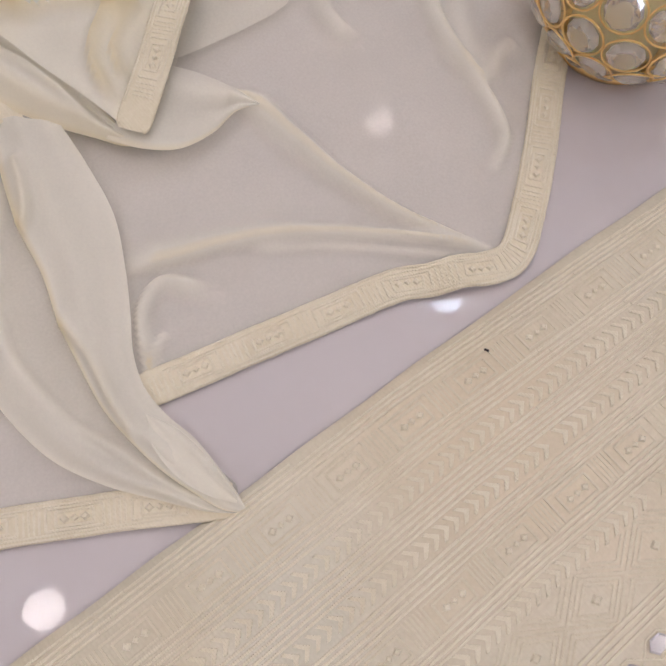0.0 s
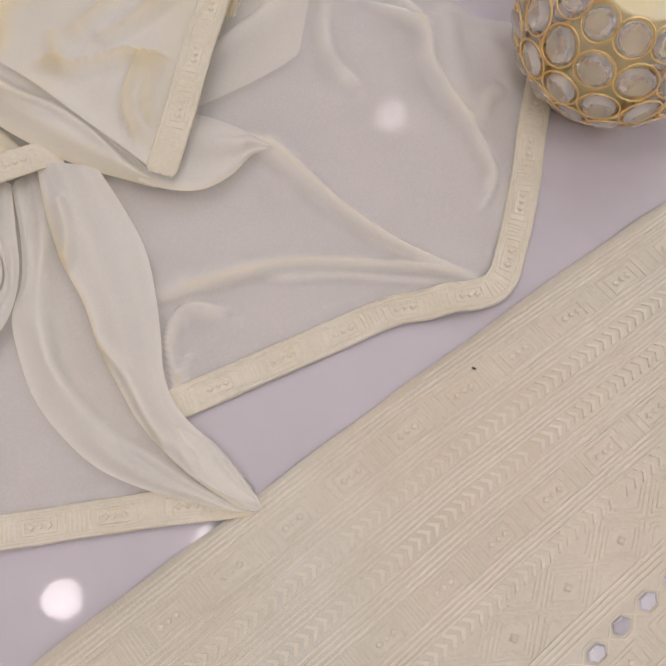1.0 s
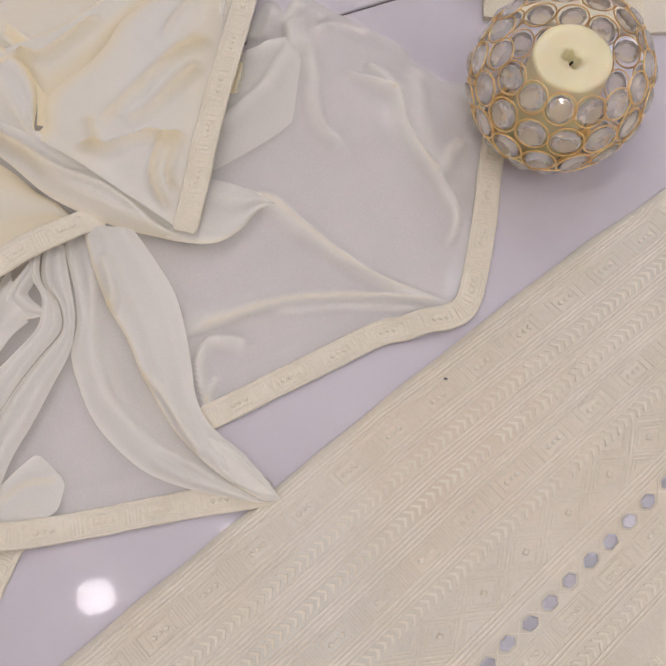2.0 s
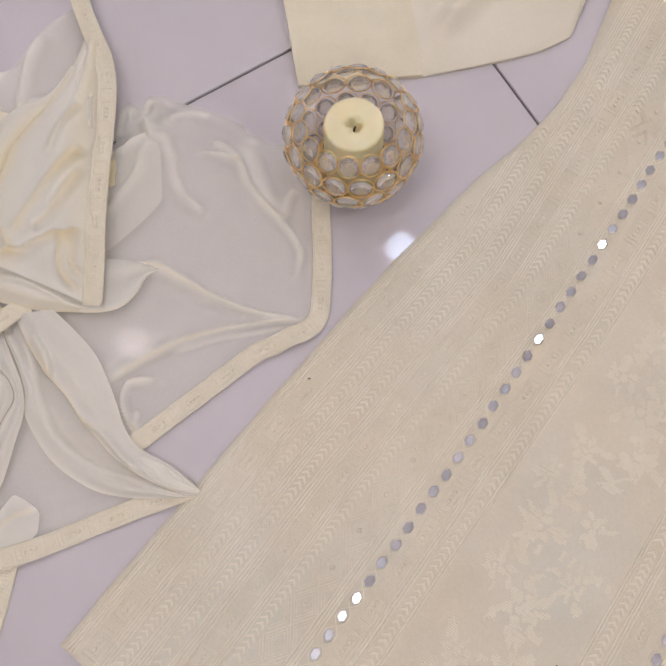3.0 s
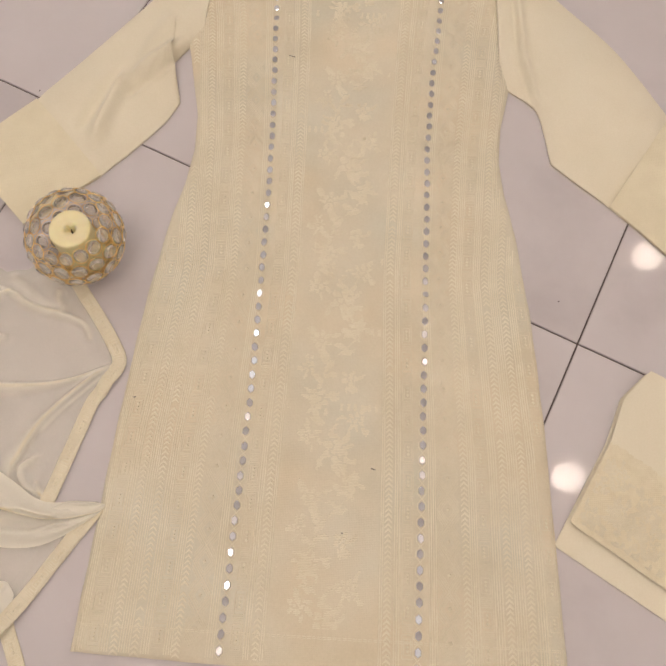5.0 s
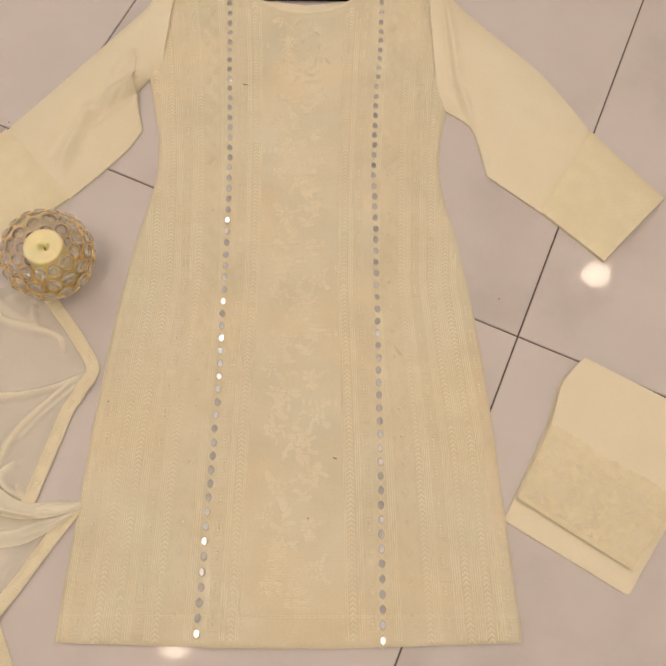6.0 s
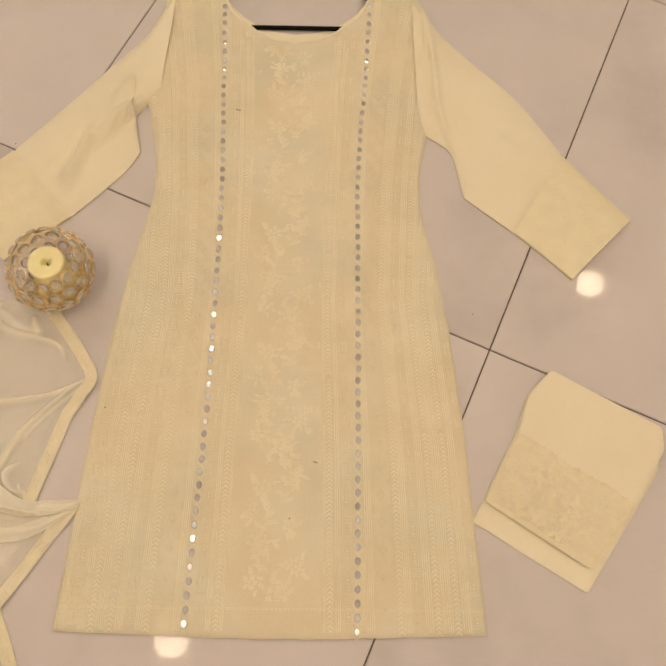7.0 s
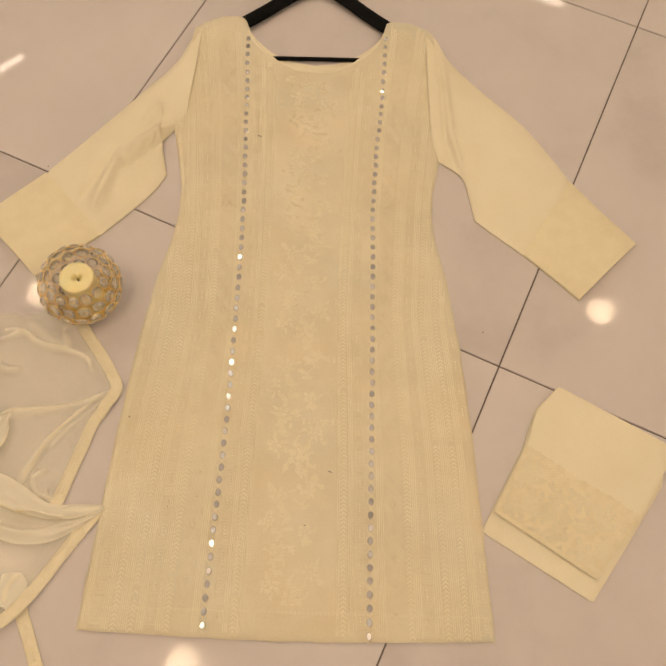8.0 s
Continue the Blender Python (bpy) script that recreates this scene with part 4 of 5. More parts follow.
fold([(-0.483, 0.288), (-0.467, 0.299), (-0.449, 0.308), (-0.433, 0.313)], [(-0.465, 0.237), (-0.449, 0.248), (-0.437, 0.263), (-0.434, 0.282), (-0.437, 0.300), (-0.433, 0.313)], (0.016, 0.015, 0.013), (0.9, 1.2, 1.7), 0.004, 3.0, "soft curved fold", (0.0, 0.9), fade=(0.0, 0.5))

# the gathered heap
HEAP = [(-0.760, 0.30), (-0.756, 0.341), (-0.735, 0.336), (-0.712, 0.345), (-0.694, 0.392), (-0.700, 0.45), (-0.690, 0.490), (-0.672, 0.488), (-0.636, 0.462), (-0.603, 0.444),
        (-0.585, 0.418), (-0.548, 0.378), (-0.512, 0.330), (-0.480, 0.290), (-0.457, 0.260), (-0.468, 0.243), (-0.490, 0.228), (-0.518, 0.214), (-0.55, 0.203), (-0.585, 0.180), (-0.66, 0.14), (-0.74, 0.18)]
sheet("gathered_layer", HEAP, [
    ([(-0.653, 0.354), (-0.669, 0.379), (-0.688, 0.411), (-0.697, 0.441)], (0.004, 0.005), (0.012, 0.014), 1.0, 0.006),
    ([(-0.704, 0.334), (-0.697, 0.355), (-0.699, 0.384), (-0.707, 0.407)], (0.010, 0.012), (0.005, 0.006), 0.8, 0.006),
    ([(-0.656, 0.375), (-0.640, 0.392), (-0.639, 0.423)], (0.006, 0.006), (0.010, 0.008), 0.6, 0.004)], 0.008, 1.2, 6.0, "sheer gathered chiffon layer", 0.003, 0.01)
fold([(-0.709, 0.234), (-0.745, 0.295), (-0.743, 0.329), (-0.728, 0.339), (-0.709, 0.336), (-0.685, 0.344), (-0.659, 0.354)], [(-0.683, 0.212), (-0.673, 0.238), (-0.668, 0.263), (-0.661, 0.286), (-0.655, 0.307), (-0.652, 0.329), (-0.653, 0.354)], (0.014, 0.012), (2.1, 2.7, 2.2), 0.012, 7.0, "rounded creamy gathered lobe", (0.5, 0.4), fade=(0.0, 0.3))
fold([(-0.675, 0.220), (-0.668, 0.263), (-0.661, 0.287), (-0.658, 0.320), (-0.658, 0.352), (-0.651, 0.371), (-0.640, 0.392), (-0.642, 0.426)], [(-0.647, 0.196), (-0.647, 0.244), (-0.609, 0.240), (-0.606, 0.252), (-0.611, 0.286), (-0.625, 0.330), (-0.628, 0.396), (-0.637, 0.437)], (0.018, 0.016, 0.014), (2.5, 2.7, 3.1), 0.010, 8.0, "creamy gathered fold", (0.9, 0.0), [
    ([(-0.656, 0.252), (-0.639, 0.262), (-0.637, 0.285), (-0.639, 0.318)], (0.004, 0.006), (0.006, 0.008), 0.8, 0.005)])
# two yellow patches paint the shaded openings between the heap's layers
fold([(-0.688, 0.261), (-0.665, 0.266), (-0.643, 0.269)], [(-0.675, 0.250), (-0.653, 0.255), (-0.641, 0.268)], (0.024, 0.022), (3.0, 3.4, 2.8), -0.004, 2.0, "yellow patch painted as the shaded pocket between layers", n=30, m=12)
fold([(-0.652, 0.251), (-0.628, 0.250), (-0.610, 0.248), (-0.592, 0.229)], [(-0.650, 0.247), (-0.628, 0.243), (-0.611, 0.235), (-0.597, 0.224)], (0.023, 0.022), (3.0, 3.4, 3.0), -0.004, 2.0, "yellow patch painted as the shaded pocket between layers", n=30, m=12)
fold([(-0.693, 0.226), (-0.670, 0.245), (-0.648, 0.250), (-0.627, 0.245), (-0.610, 0.234), (-0.597, 0.222), (-0.585, 0.218)], [(-0.652, 0.191), (-0.630, 0.200), (-0.615, 0.206), (-0.607, 0.209), (-0.599, 0.211), (-0.590, 0.213), (-0.582, 0.216)], (0.024, 0.022), (2.4, 2.2, 1.6), 0.007, 9.0, "pale rounded gathered lobe", (1.2, 0.0))
fold([(-0.593, 0.216), (-0.593, 0.228), (-0.606, 0.239), (-0.615, 0.255), (-0.614, 0.282), (-0.618, 0.304), (-0.628, 0.330), (-0.630, 0.362), (-0.631, 0.397), (-0.637, 0.428), (-0.651, 0.468)], [(-0.460, 0.247), (-0.477, 0.272), (-0.489, 0.291), (-0.508, 0.317), (-0.528, 0.342), (-0.546, 0.365), (-0.565, 0.388), (-0.583, 0.412), (-0.603, 0.436), (-0.621, 0.457), (-0.640, 0.477)], (0.022, 0.021, 0.020, 0.020), (2.4, 2.3, 2.0), 0.009, 6.0, "broad smooth gathered fold", (0.9, 0.0), [
    ([(-0.557, 0.237), (-0.543, 0.248), (-0.536, 0.266), (-0.526, 0.282), (-0.513, 0.285)], (0.003, 0.004), (0.008, 0.008), 1.0, 0.005),
    ([(-0.476, 0.250), (-0.496, 0.255), (-0.511, 0.268), (-0.517, 0.283), (-0.516, 0.297)], (0.003, 0.003), (0.006, 0.006), 1.0, 0.005),
    ([(-0.483, 0.262), (-0.498, 0.269), (-0.510, 0.284), (-0.514, 0.296)], (0.002, 0.003), (0.005, 0.005), 0.8, 0.004),
    ([(-0.557, 0.258), (-0.562, 0.291), (-0.566, 0.325), (-0.560, 0.364)], (0.010, 0.014), (0.003, 0.004), 0.9, 0.005),
    ([(-0.547, 0.272), (-0.543, 0.297), (-0.548, 0.346)], (0.012, 0.010), (0.004, 0.004), 0.6, 0.004),
    ([(-0.571, 0.257), (-0.558, 0.250), (-0.541, 0.244)], (0.003, 0.003), (0.005, 0.005), 0.7, 0.003),
    ([(-0.587, 0.340), (-0.597, 0.366), (-0.594, 0.397)], (0.008, 0.008), (0.004, 0.004), 0.5, 0.003)])
fold([(-0.634, 0.446), (-0.625, 0.423), (-0.610, 0.404), (-0.591, 0.396), (-0.575, 0.385)], [(-0.628, 0.451), (-0.611, 0.430), (-0.595, 0.414), (-0.584, 0.400), (-0.571, 0.385)], (0.028, 0.028), (1.8, 1.0, 0.6), 0.003, 4.0, "narrow turned fold", (0.8, 0.0), n=50, m=16)
fold([(-0.613, 0.153), (-0.606, 0.179), (-0.584, 0.188), (-0.560, 0.191), (-0.540, 0.197), (-0.515, 0.198)], [(-0.539, 0.090), (-0.529, 0.113), (-0.522, 0.134), (-0.520, 0.155), (-0.518, 0.181), (-0.514, 0.197)], (0.016, 0.014, 0.012), (2.9, 2.8, 2.5), 0.008, 11.0, "creamy folds under the crossing tape")
fold([(-0.652, 0.191), (-0.627, 0.202), (-0.608, 0.210), (-0.590, 0.223), (-0.566, 0.228), (-0.538, 0.243), (-0.510, 0.247), (-0.475, 0.247), (-0.458, 0.250)], [(-0.637, 0.178), (-0.612, 0.184), (-0.585, 0.190), (-0.548, 0.195), (-0.515, 0.207), (-0.490, 0.220), (-0.471, 0.233), (-0.457, 0.243), (-0.452, 0.254)], (0.026, 0.022, 0.016, 0.012), (1.7, 1.9, 2.4), 0.007, 9.0, "long rolled lower fold", (0.4, 0.6), [
    ([(-0.618, 0.190), (-0.587, 0.201), (-0.553, 0.213), (-0.523, 0.229), (-0.481, 0.238)], (0.008, 0.007, 0.005), (0.006, 0.006, 0.004), 0.7, 0.004)])

# the folds that fan out below the knot, towards the tip
F_RIGHT = [(-0.486, 0.224), (-0.459, 0.221), (-0.429, 0.215), (-0.402, 0.202), (-0.382, 0.190), (-0.365, 0.179), (-0.348, 0.173), (-0.331, 0.173), (-0.314, 0.176), (-0.293, 0.176), (-0.280, 0.175), (-0.274, 0.174)]
F_LEFT = [(-0.511, 0.198), (-0.481, 0.184), (-0.451, 0.174), (-0.425, 0.169), (-0.401, 0.161), (-0.377, 0.156), (-0.352, 0.152), (-0.328, 0.153), (-0.309, 0.156), (-0.292, 0.161), (-0.281, 0.165), (-0.275, 0.170)]
G_OUT = [(-0.510, 0.179), (-0.483, 0.166), (-0.460, 0.151), (-0.445, 0.134), (-0.424, 0.124), (-0.400, 0.117), (-0.376, 0.116), (-0.349, 0.120), (-0.325, 0.131), (-0.303, 0.146), (-0.286, 0.158), (-0.276, 0.168)]
G_IN = [(-0.505, 0.195), (-0.481, 0.182), (-0.462, 0.168), (-0.444, 0.154), (-0.423, 0.142), (-0.402, 0.135), (-0.375, 0.135), (-0.354, 0.138), (-0.330, 0.146), (-0.309, 0.152), (-0.290, 0.160), (-0.276, 0.169)]
fold(G_OUT, F_LEFT, (0.013, 0.009, 0.007, 0.007), (1.9, 1.1, 0.5), 0.003, 3.0, "leaf-shaped doubled fold", (0.4, 0.0), [(G_IN, (0.004, 0.004), (0.006, 0.006), 0.7, 0.002)])
fold(F_RIGHT, F_LEFT, (0.016, 0.013, 0.011, 0.009), (1.9, 1.6, 1.9), 0.006, 1.0, "wide leaf-shaped doubled fold", (0.3, 0.9), [
    ([(-0.485, 0.196), (-0.467, 0.190), (-0.452, 0.181), (-0.448, 0.174)], (0.004, 0.003), (0.008, 0.010), 0.7, 0.004),
    ([(-0.402, 0.161), (-0.378, 0.162), (-0.351, 0.157), (-0.330, 0.155)], (0.006, 0.004), (0.003, 0.003), 0.7, 0.003)])
# layered patch that paints the shaded hollow at the tip
fold([(-0.337, 0.166), (-0.320, 0.173), (-0.299, 0.175), (-0.280, 0.174)], [(-0.335, 0.165), (-0.322, 0.159), (-0.305, 0.159), (-0.290, 0.164), (-0.278, 0.172)], (0.015, 0.014, 0.012), (1.2, 1.9, 1.5), -0.002, 2.0, "extra chiffon layers painted as the tip's shaded hollow", n=40, m=16)
H_RIGHT = [(-0.510, 0.180), (-0.485, 0.166), (-0.463, 0.153), (-0.446, 0.136), (-0.434, 0.110), (-0.423, 0.085), (-0.416, 0.065), (-0.407, 0.048), (-0.394, 0.030)]
H_MID = [(-0.520, 0.170), (-0.500, 0.153), (-0.476, 0.150), (-0.461, 0.140), (-0.457, 0.121), (-0.452, 0.097), (-0.445, 0.074), (-0.440, 0.053), (-0.435, 0.031)]
fold(H_RIGHT, H_MID, (0.016, 0.014, 0.012, 0.008), (1.7, 1.2, 1.7), 0.006, 4.0, "gathered tapering fold", (0.4, 0.9))
fold(H_MID, [(-0.525, 0.165), (-0.510, 0.150), (-0.491, 0.146), (-0.480, 0.138), (-0.473, 0.127), (-0.470, 0.103), (-0.468, 0.078), (-0.464, 0.052), (-0.459, 0.031)], (0.020, 0.017, 0.013, 0.008), (1.2, 1.5, 1.9), 0.005, 5.0, "narrow gathered fold", (0.2, 0.6))
fold([(-0.520, 0.165), (-0.513, 0.144), (-0.509, 0.130), (-0.502, 0.122), (-0.487, 0.124), (-0.478, 0.136)], [(-0.517, 0.167), (-0.502, 0.149), (-0.498, 0.140), (-0.492, 0.139), (-0.485, 0.140), (-0.479, 0.141)], (0.018, 0.016), (2.3, 1.6, 1.4), 0.006, 6.0, "curled lip of a fold", (0.8, 0.0), n=50, m=24)
fold([(-0.524, 0.142), (-0.516, 0.120), (-0.513, 0.099), (-0.500, 0.074), (-0.487, 0.050)], [(-0.482, 0.127), (-0.482, 0.113), (-0.477, 0.094), (-0.472, 0.072), (-0.464, 0.048)], (0.014, 0.010), (2.2, 1.4, 1.8), 0.006, 7.0, "gathered fold", (0.4, 0.4))
sheet("turned_corner", [(-0.389, 0.024), (-0.406, 0.036), (-0.408, 0.057), (-0.408, 0.075), (-0.397, 0.077), (-0.379, 0.078), (-0.368, 0.063), (-0.369, 0.055)], [
    ([(-0.397, 0.036), (-0.396, 0.057), (-0.382, 0.076)], (0.006, 0.005), (0.004, 0.004), 0.8, 0.003)], 0.006, 2.6, 9.0, "turned-over chiffon corner", 0.003, 0.006)


def tape(path, label, width=0.0185, start=0.0):
    """A run of embroidered border tape: x, y, z along its middle."""
    p, along = even(smooth_path([(x + DX, y + DY, z) for x, y, z in path], 14), 0.003)
    total = along[-1]
    d = np.gradient(p[:, :2], axis=0)
    d /= np.linalg.norm(d, axis=1)[:, None] + 1e-9

    def at(a, c):
        i = np.clip(a / total * (len(p) - 1), 0, len(p) - 1)
        k = int(min(i, len(p) - 2))
        f = i - k
        q = p[k] * (1 - f) + p[k + 1] * f
        dx, dy = d[k] * (1 - f) + d[k + 1] * f
        return q[0] - dy * c, q[1] + dx * c, q[2] + 0.0009 * swell(a, c, 60, start) + 0.0012

    half = width / 2
    vs, fs = [], []
    n = len(p)
    section = [(-1, -0.0012), (-1, -0.0002), (-0.9, 0.0002), (-0.5, 0.0), (0, 0.0), (0.5, 0.0), (0.9, 0.0002), (1, -0.0002), (1, -0.0012)]
    for i in range(n):
        fray = 0.0004 * swell(i * 0.3, start, 5.0)
        for c, h in section:
            near = min(along[i], total - along[i]) / 0.007
            full = 0.72 + 0.28 * math.sqrt(max(0.0, 1 - (1 - min(1, near)) ** 2))
            x, y, z = at(along[i], (c * half + (fray if abs(c) == 1 else 0)) * full)
            vs.append((x, y, max(z + h, 0.0006)))
    m = len(section)
    for i in range(n - 1):
        for j in range(m - 1):
            fs.append((i * m + j, i * m + j + 1, (i + 1) * m + j + 1, (i + 1) * m + j))
    band = part("border_tape", (vs, fs), TAPE, dupatta, label)
    st = Stitches()
    ok = lambda a, c: 0.005 < a < total - 0.005
    for c in (-0.0082, -0.0064, 0.0064, 0.0082):
        rope(st, at, 0.002, total - 0.002, c, ok, 0.0013, 0.0006)
    a = 0.012 + start
    while a < total - 0.012:
        box_motif(st, at, a, 0, 0.0125, 0.0050, ok)
        bars(st, at, a + 0.0193, 0, 0.0095, 0.0055, ok, 4)
        a += 0.0385
    tagged(part("tape_embroidery", st.mesh(), THREAD, band, smooth=False), kind="stuff")
    return band


tape([(-0.372, 0.489, 0.002), (-0.349, 0.456, 0.002), (-0.321, 0.420, 0.002), (-0.298, 0.387, 0.002), (-0.2845, 0.363, 0.003), (-0.286, 0.347, 0.005), (-0.295, 0.332, 0.006), (-0.303, 0.316, 0.003),
      (-0.312, 0.301, 0.002), (-0.323, 0.263, 0.002), (-0.334, 0.225, 0.002), (-0.343, 0.193, 0.002), (-0.350, 0.170, 0.002)], "cream embroidered border tape turning a corner", start=0.011)
tape([(-0.2815, 0.1725, 0.006), (-0.295, 0.153, 0.004), (-0.311, 0.130, 0.002), (-0.327, 0.105, 0.002), (-0.349, 0.070, 0.002), (-0.370, 0.038, 0.007), (-0.384, 0.021, 0.009), (-0.398, 0.008, 0.010)], "cream embroidered border tape lying flat", start=0.022)
tape([(-0.385, 0.052, 0.002), (-0.370, 0.020, 0.001), (-0.358, -0.004, 0.001), (-0.346, -0.030, 0.001), (-0.322, -0.08, 0.001)], "cream embroidered border tape lying flat", start=0.004)
tape([(-0.705, 0.512, 0.027), (-0.678, 0.490, 0.027), (-0.645, 0.469, 0.027), (-0.613, 0.451, 0.027), (-0.590, 0.430, 0.027), (-0.561, 0.392, 0.027), (-0.537, 0.357, 0.027), (-0.506, 0.314, 0.027), (-0.478, 0.279, 0.027), (-0.456, 0.248, 0.023)], "cream embroidered border tape over the gathers", start=0.006)
tape([(-0.508, 0.215, 0.014), (-0.513, 0.205, 0.017), (-0.515, 0.186, 0.024), (-0.521, 0.160, 0.026), (-0.524, 0.136, 0.026), (-0.526, 0.10, 0.024)], "cream embroidered border tape crossing the gathers", start=0.015)

# ---- candle holder and candle ----
HOLD = OUTFIT @ pose(-0.349, 0.510, 0)
R, CZ, NR = 0.0615, 0.0575, 16
holder = thing("candle_holder", HOLD, "round gold wire candle holder set with clear crystals", "candle holder")
bm = bmesh.new()
for i in range(20):
    a = 2 * math.pi * i / 20
    for j in range(6):
        b = 2 * math.pi * j / 6
        r = 1.0 + 0.054 * math.cos(b) * (1.0 + 0.35 * math.sin(10 * a + b))
        bm.verts.new((r * math.cos(a), r * math.sin(a), 0.054 * math.sin(b)))
bm.verts.ensure_lookup_table()
for i in range(20):
    for j in range(6):
        bm.faces.new([bm.verts[k] for k in (i * 6 + j, ((i + 1) % 20) * 6 + j, ((i + 1) % 20) * 6 + (j + 1) % 6, i * 6 + (j + 1) % 6)])
ring_mesh = bpy.data.meshes.new("wire_ring")
bm.to_mesh(ring_mesh)
bm.free()
ring_mesh.materials.append(GOLD)
bm = bmesh.new()
levels = [(0.0, 0.30), (0.46, 0.27), (0.74, 0.14), (0.88, 0.0), (0.70, -0.14), (0.34, -0.24), (0.0, -0.27)]
rows = []
for k, (r, z) in enumerate(levels):
    rows.append([bm.verts.new((0, 0, z))] if r == 0 else [bm.verts.new((r * math.cos(g + 0.2 * (k % 2)), r * 0.92 * math.sin(g + 0.2 * (k % 2)), z)) for g in np.linspace(0, 2 * math.pi, 10, endpoint=False)])
for a, b in zip(rows, rows[1:]):
    for i in range(10):
        j = (i + 1) % 10
        if len(a) == 1:
            bm.faces.new((a[0], b[i], b[j]))
        elif len(b) == 1:
            bm.faces.new((a[i], b[0], a[j]))
        else:
            bm.faces.new((a[i], b[i], b[j]))
            bm.faces.new((a[i], b[j], a[j]))
bmesh.ops.recalc_face_normals(bm, faces=bm.faces)
crystal_mesh = bpy.data.meshes.new("crystal")
bm.to_mesh(crystal_mesh)
bm.free()
crystal_mesh.materials.append(CRYSTAL)
random.seed(9)
for row, (lat, rr) in enumerate(((37, 0.0104), (16, 0.0116), (-6, 0.0119), (-27, 0.0110), (-45, 0.0092), (-60, 0.0068))):
    for i in range(NR):
        lon = 360 * (i + 0.5 * (row % 2)) / NR + 8
        la, lo = radians(lat), radians(lon)
        n = Vector((math.cos(la) * math.cos(lo), math.cos(la) * math.sin(lo), math.sin(la)))
        m = Matrix.Translation(Vector((0, 0, CZ)) + n * R) @ n.to_track_quat("Z", "Y").to_matrix().to_4x4() @ pose(0, 0, 0, random.gauss(0, 3), random.gauss(0, 3), random.uniform(0, 60))
        ob = part("wire_ring", ring_mesh, None, holder)
        ob.matrix_local = m @ Matrix.Diagonal((rr, rr, rr, 1))
        gem = part("crystal", crystal_mesh, None, ob, smooth=False)
        gem.matrix_local = pose(0, 0, 0, random.gauss(0, 6), random.gauss(0, 6), random.uniform(0, 90))
vs, fs = [], []
for i in range(48):
    a = 2 * math.pi * i / 48
    for r, z in ((0.0, 0.004), (0.034, 0.004), (0.039, 0.007), (0.040, 0.004), (0.038, 0.0005), (0.0, 0.0005)):
        vs.append((r * math.cos(a), r * math.sin(a), z))
for i in range(48):
    for j in range(5):
        fs.append((i * 6 + j, i * 6 + j + 1, ((i + 1) % 48) * 6 + j + 1, ((i + 1) % 48) * 6 + j))
part("base_plate", (vs, fs), GOLD, holder)

candle = thing("pillar_candle", HOLD @ pose(0.003, -0.004, 0.0045), "ivory pillar candle with a burnt hollow round its wick", "candle")
profile = [(0.0, 0.0), (0.0255, 0.0), (0.0268, 0.002), (0.0270, 0.04), (0.0268, 0.0845), (0.0262, 0.0866), (0.0244, 0.0873), (0.0180, 0.0866), (0.0110, 0.0856), (0.0068, 0.0848), (0.0058, 0.0830), (0.0050, 0.0740), (0.0, 0.0725)]
vs, fs = [], []
NS = 56
for i in range(NS):
    a = 2 * math.pi * i / NS
    for k, (r, z) in enumerate(profile):
        wob = 1 + 0.012 * math.sin(3 * a + 1) + 0.008 * math.sin(7 * a)
        if 9 <= k <= 11:
            wob *= 1 + 0.34 * math.cos(2 * a + 0.2) - 0.14 * math.cos(4 * a)
        vs.append((r * wob * math.cos(a), r * wob * math.sin(a), z + (0.0008 * math.sin(2 * a) if 4 < k < 9 else 0)))
m = len(profile)
for i in range(NS):
    for j in range(m - 1):
        fs.append((i * m + j, ((i + 1) % NS) * m + j, ((i + 1) % NS) * m + j + 1, i * m + j + 1))
part("wax_body", (vs, fs), WAX, candle)
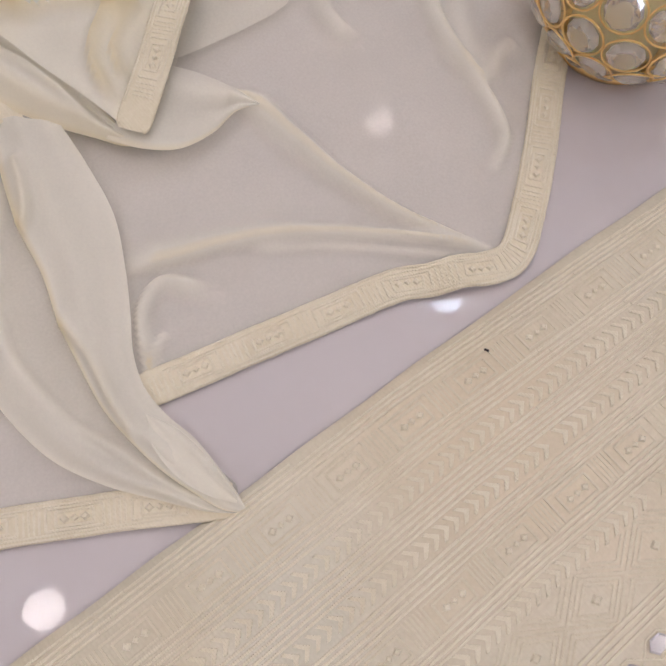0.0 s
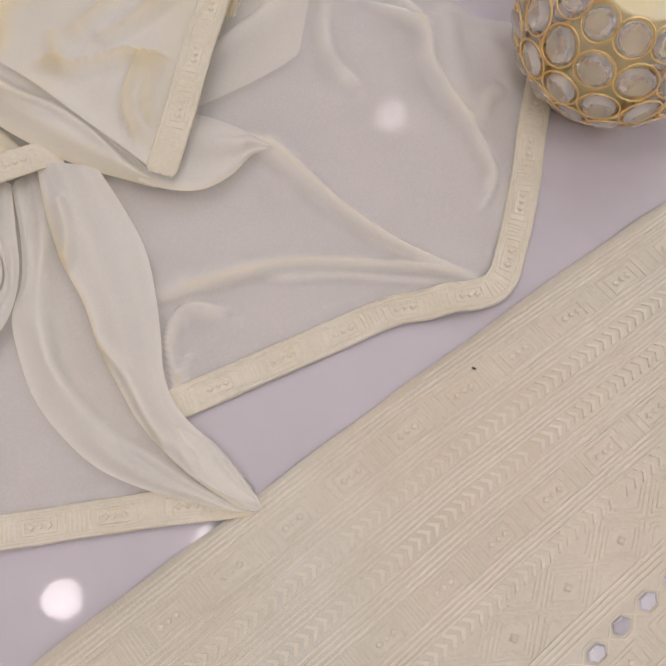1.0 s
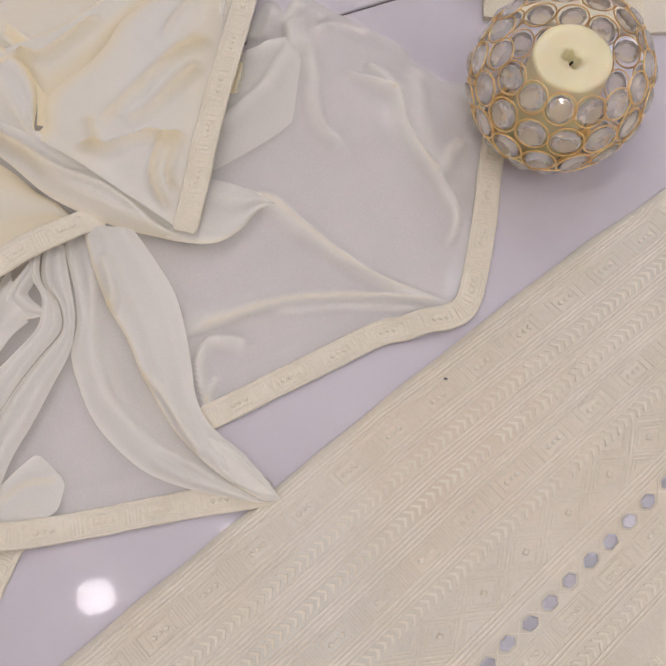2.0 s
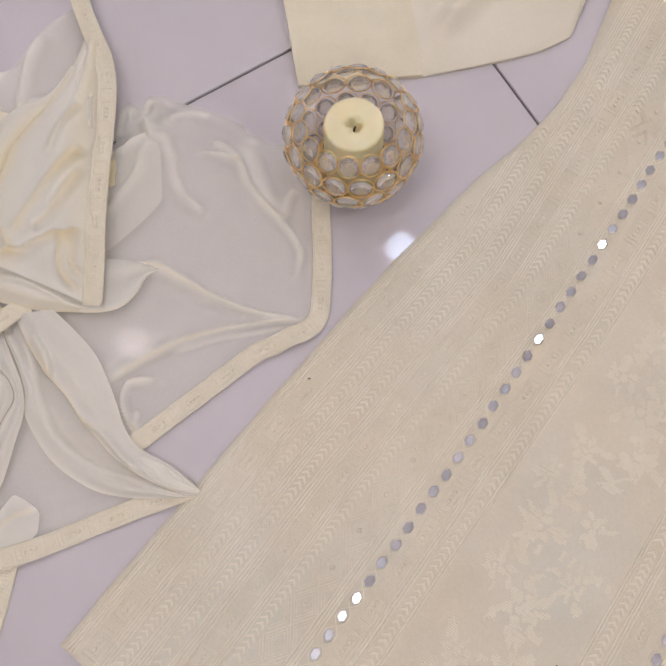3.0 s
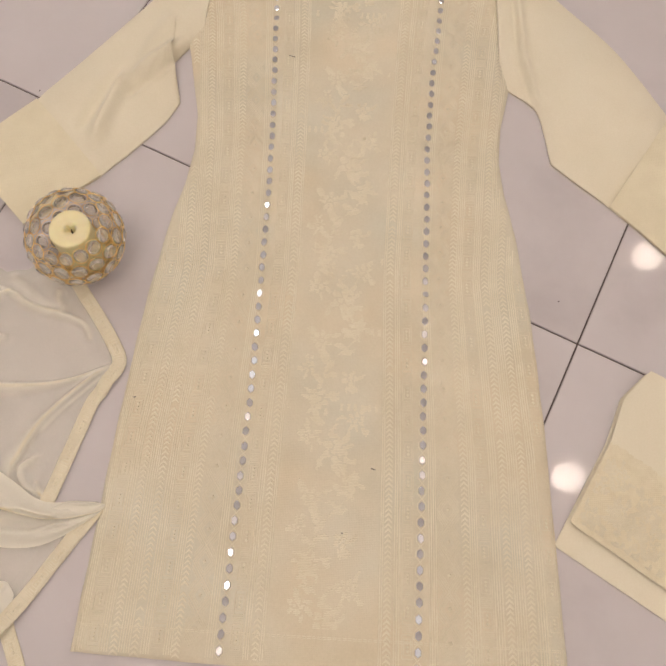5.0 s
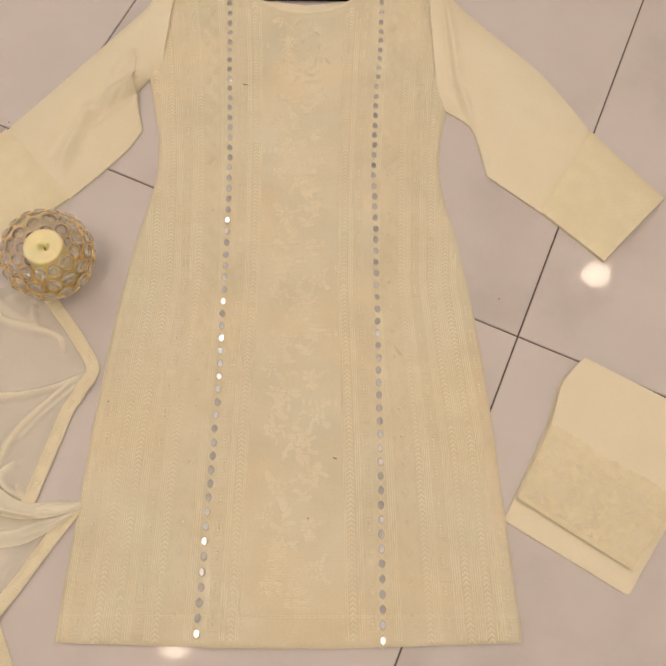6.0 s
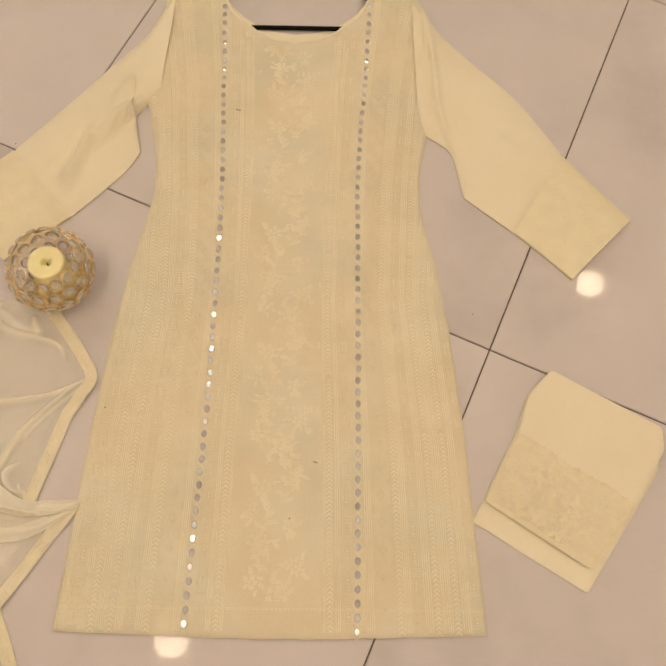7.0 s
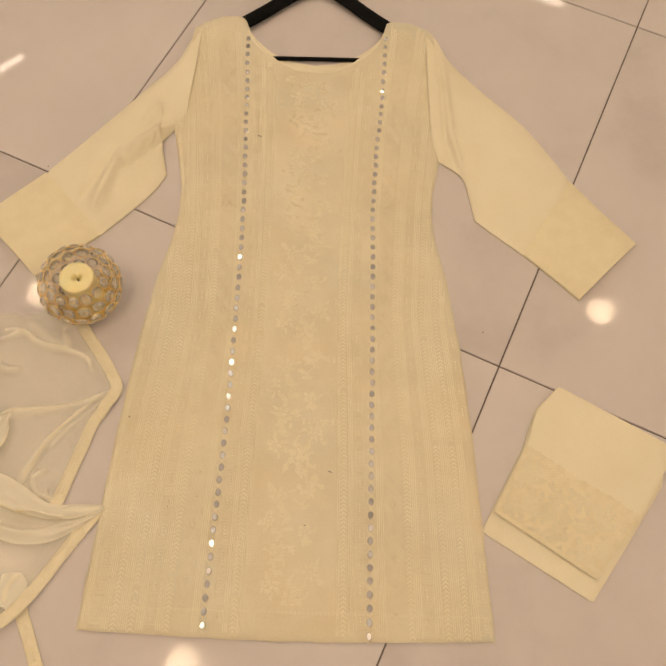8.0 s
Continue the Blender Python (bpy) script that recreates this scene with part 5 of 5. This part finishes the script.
part("wick", rod([(0, 0, 0.0722), (0.0004, 0.0002, 0.0770), (0.0012, 0.0006, 0.0815)], 0.0010, 0.0010, 5, 7), WICK, candle)

# ---- small lint and loose threads ----
for x, y, z, l, turn in ((-0.090, 0.845, 0.0105, 0.0085, -10), (0.055, 0.235, 0.0105, 0.0060, -12), (-0.256, 0.311, 0.0095, 0.0022, 40), (0.02, 0.155, 0.0105, 0.0016, 10)):
    lint = thing("loose_thread", OUTFIT @ pose(x, y, z, 0, 0, turn), "tiny dark thread end lying on the tunic", "lint", "dark thread ends")
    part("strand", rod([(-l / 2, 0, 0), (-l / 6, 0.0003, 0.0003), (l / 6, -0.0002, 0.0003), (l / 2, 0.0001, 0)], 0.0006, 0.0005, 4, 6), SPECK, lint)
for x, y in ((-0.045, 0.045), (-0.86, 0.01), (0.10, 0.30), (-0.40, -0.02), (-0.52, -0.20)):
    crumb = thing("floor_crumb", pose(x, y, 0), "tiny dark crumb on the tile", "crumb", "crumbs on the floor")
    bm = bmesh.new()
    bmesh.ops.create_icosphere(bm, subdivisions=1, radius=0.0013)
    for v in bm.verts:
        v.co = (v.co.x * random.uniform(0.6, 1.2), v.co.y * random.uniform(0.6, 1.2), max(0, v.co.z * 0.6))
    part("grain", bm, SPECK, crumb)

# ---- floor tiles, 0.8 m with 3 mm joints ----
T, J = 0.8, 0.0024
bm = bmesh.new()
box(bm, J / 2, T - J / 2, J / 2, T - J / 2, -0.010, 0.0)
top_edges = [e for e in bm.edges if all(abs(v.co.z) < 1e-6 for v in e.verts)]
bmesh.ops.bevel(bm, geom=top_edges, offset=0.0008, segments=2, affect="EDGES")
tile_mesh = bpy.data.meshes.new("tile")
bm.to_mesh(tile_mesh)
bm.free()
tile_mesh.materials.append(TILE)
for i in range(-5, 5):
    for j in range(-4, 6):
        if i * T < X1 and (i + 1) * T > X0 and j * T < Y1 and (j + 1) * T > Y0:
            ob = part("tile", tile_mesh, None, floor, smooth=False)
            ob.location = (i * T, j * T, 0)
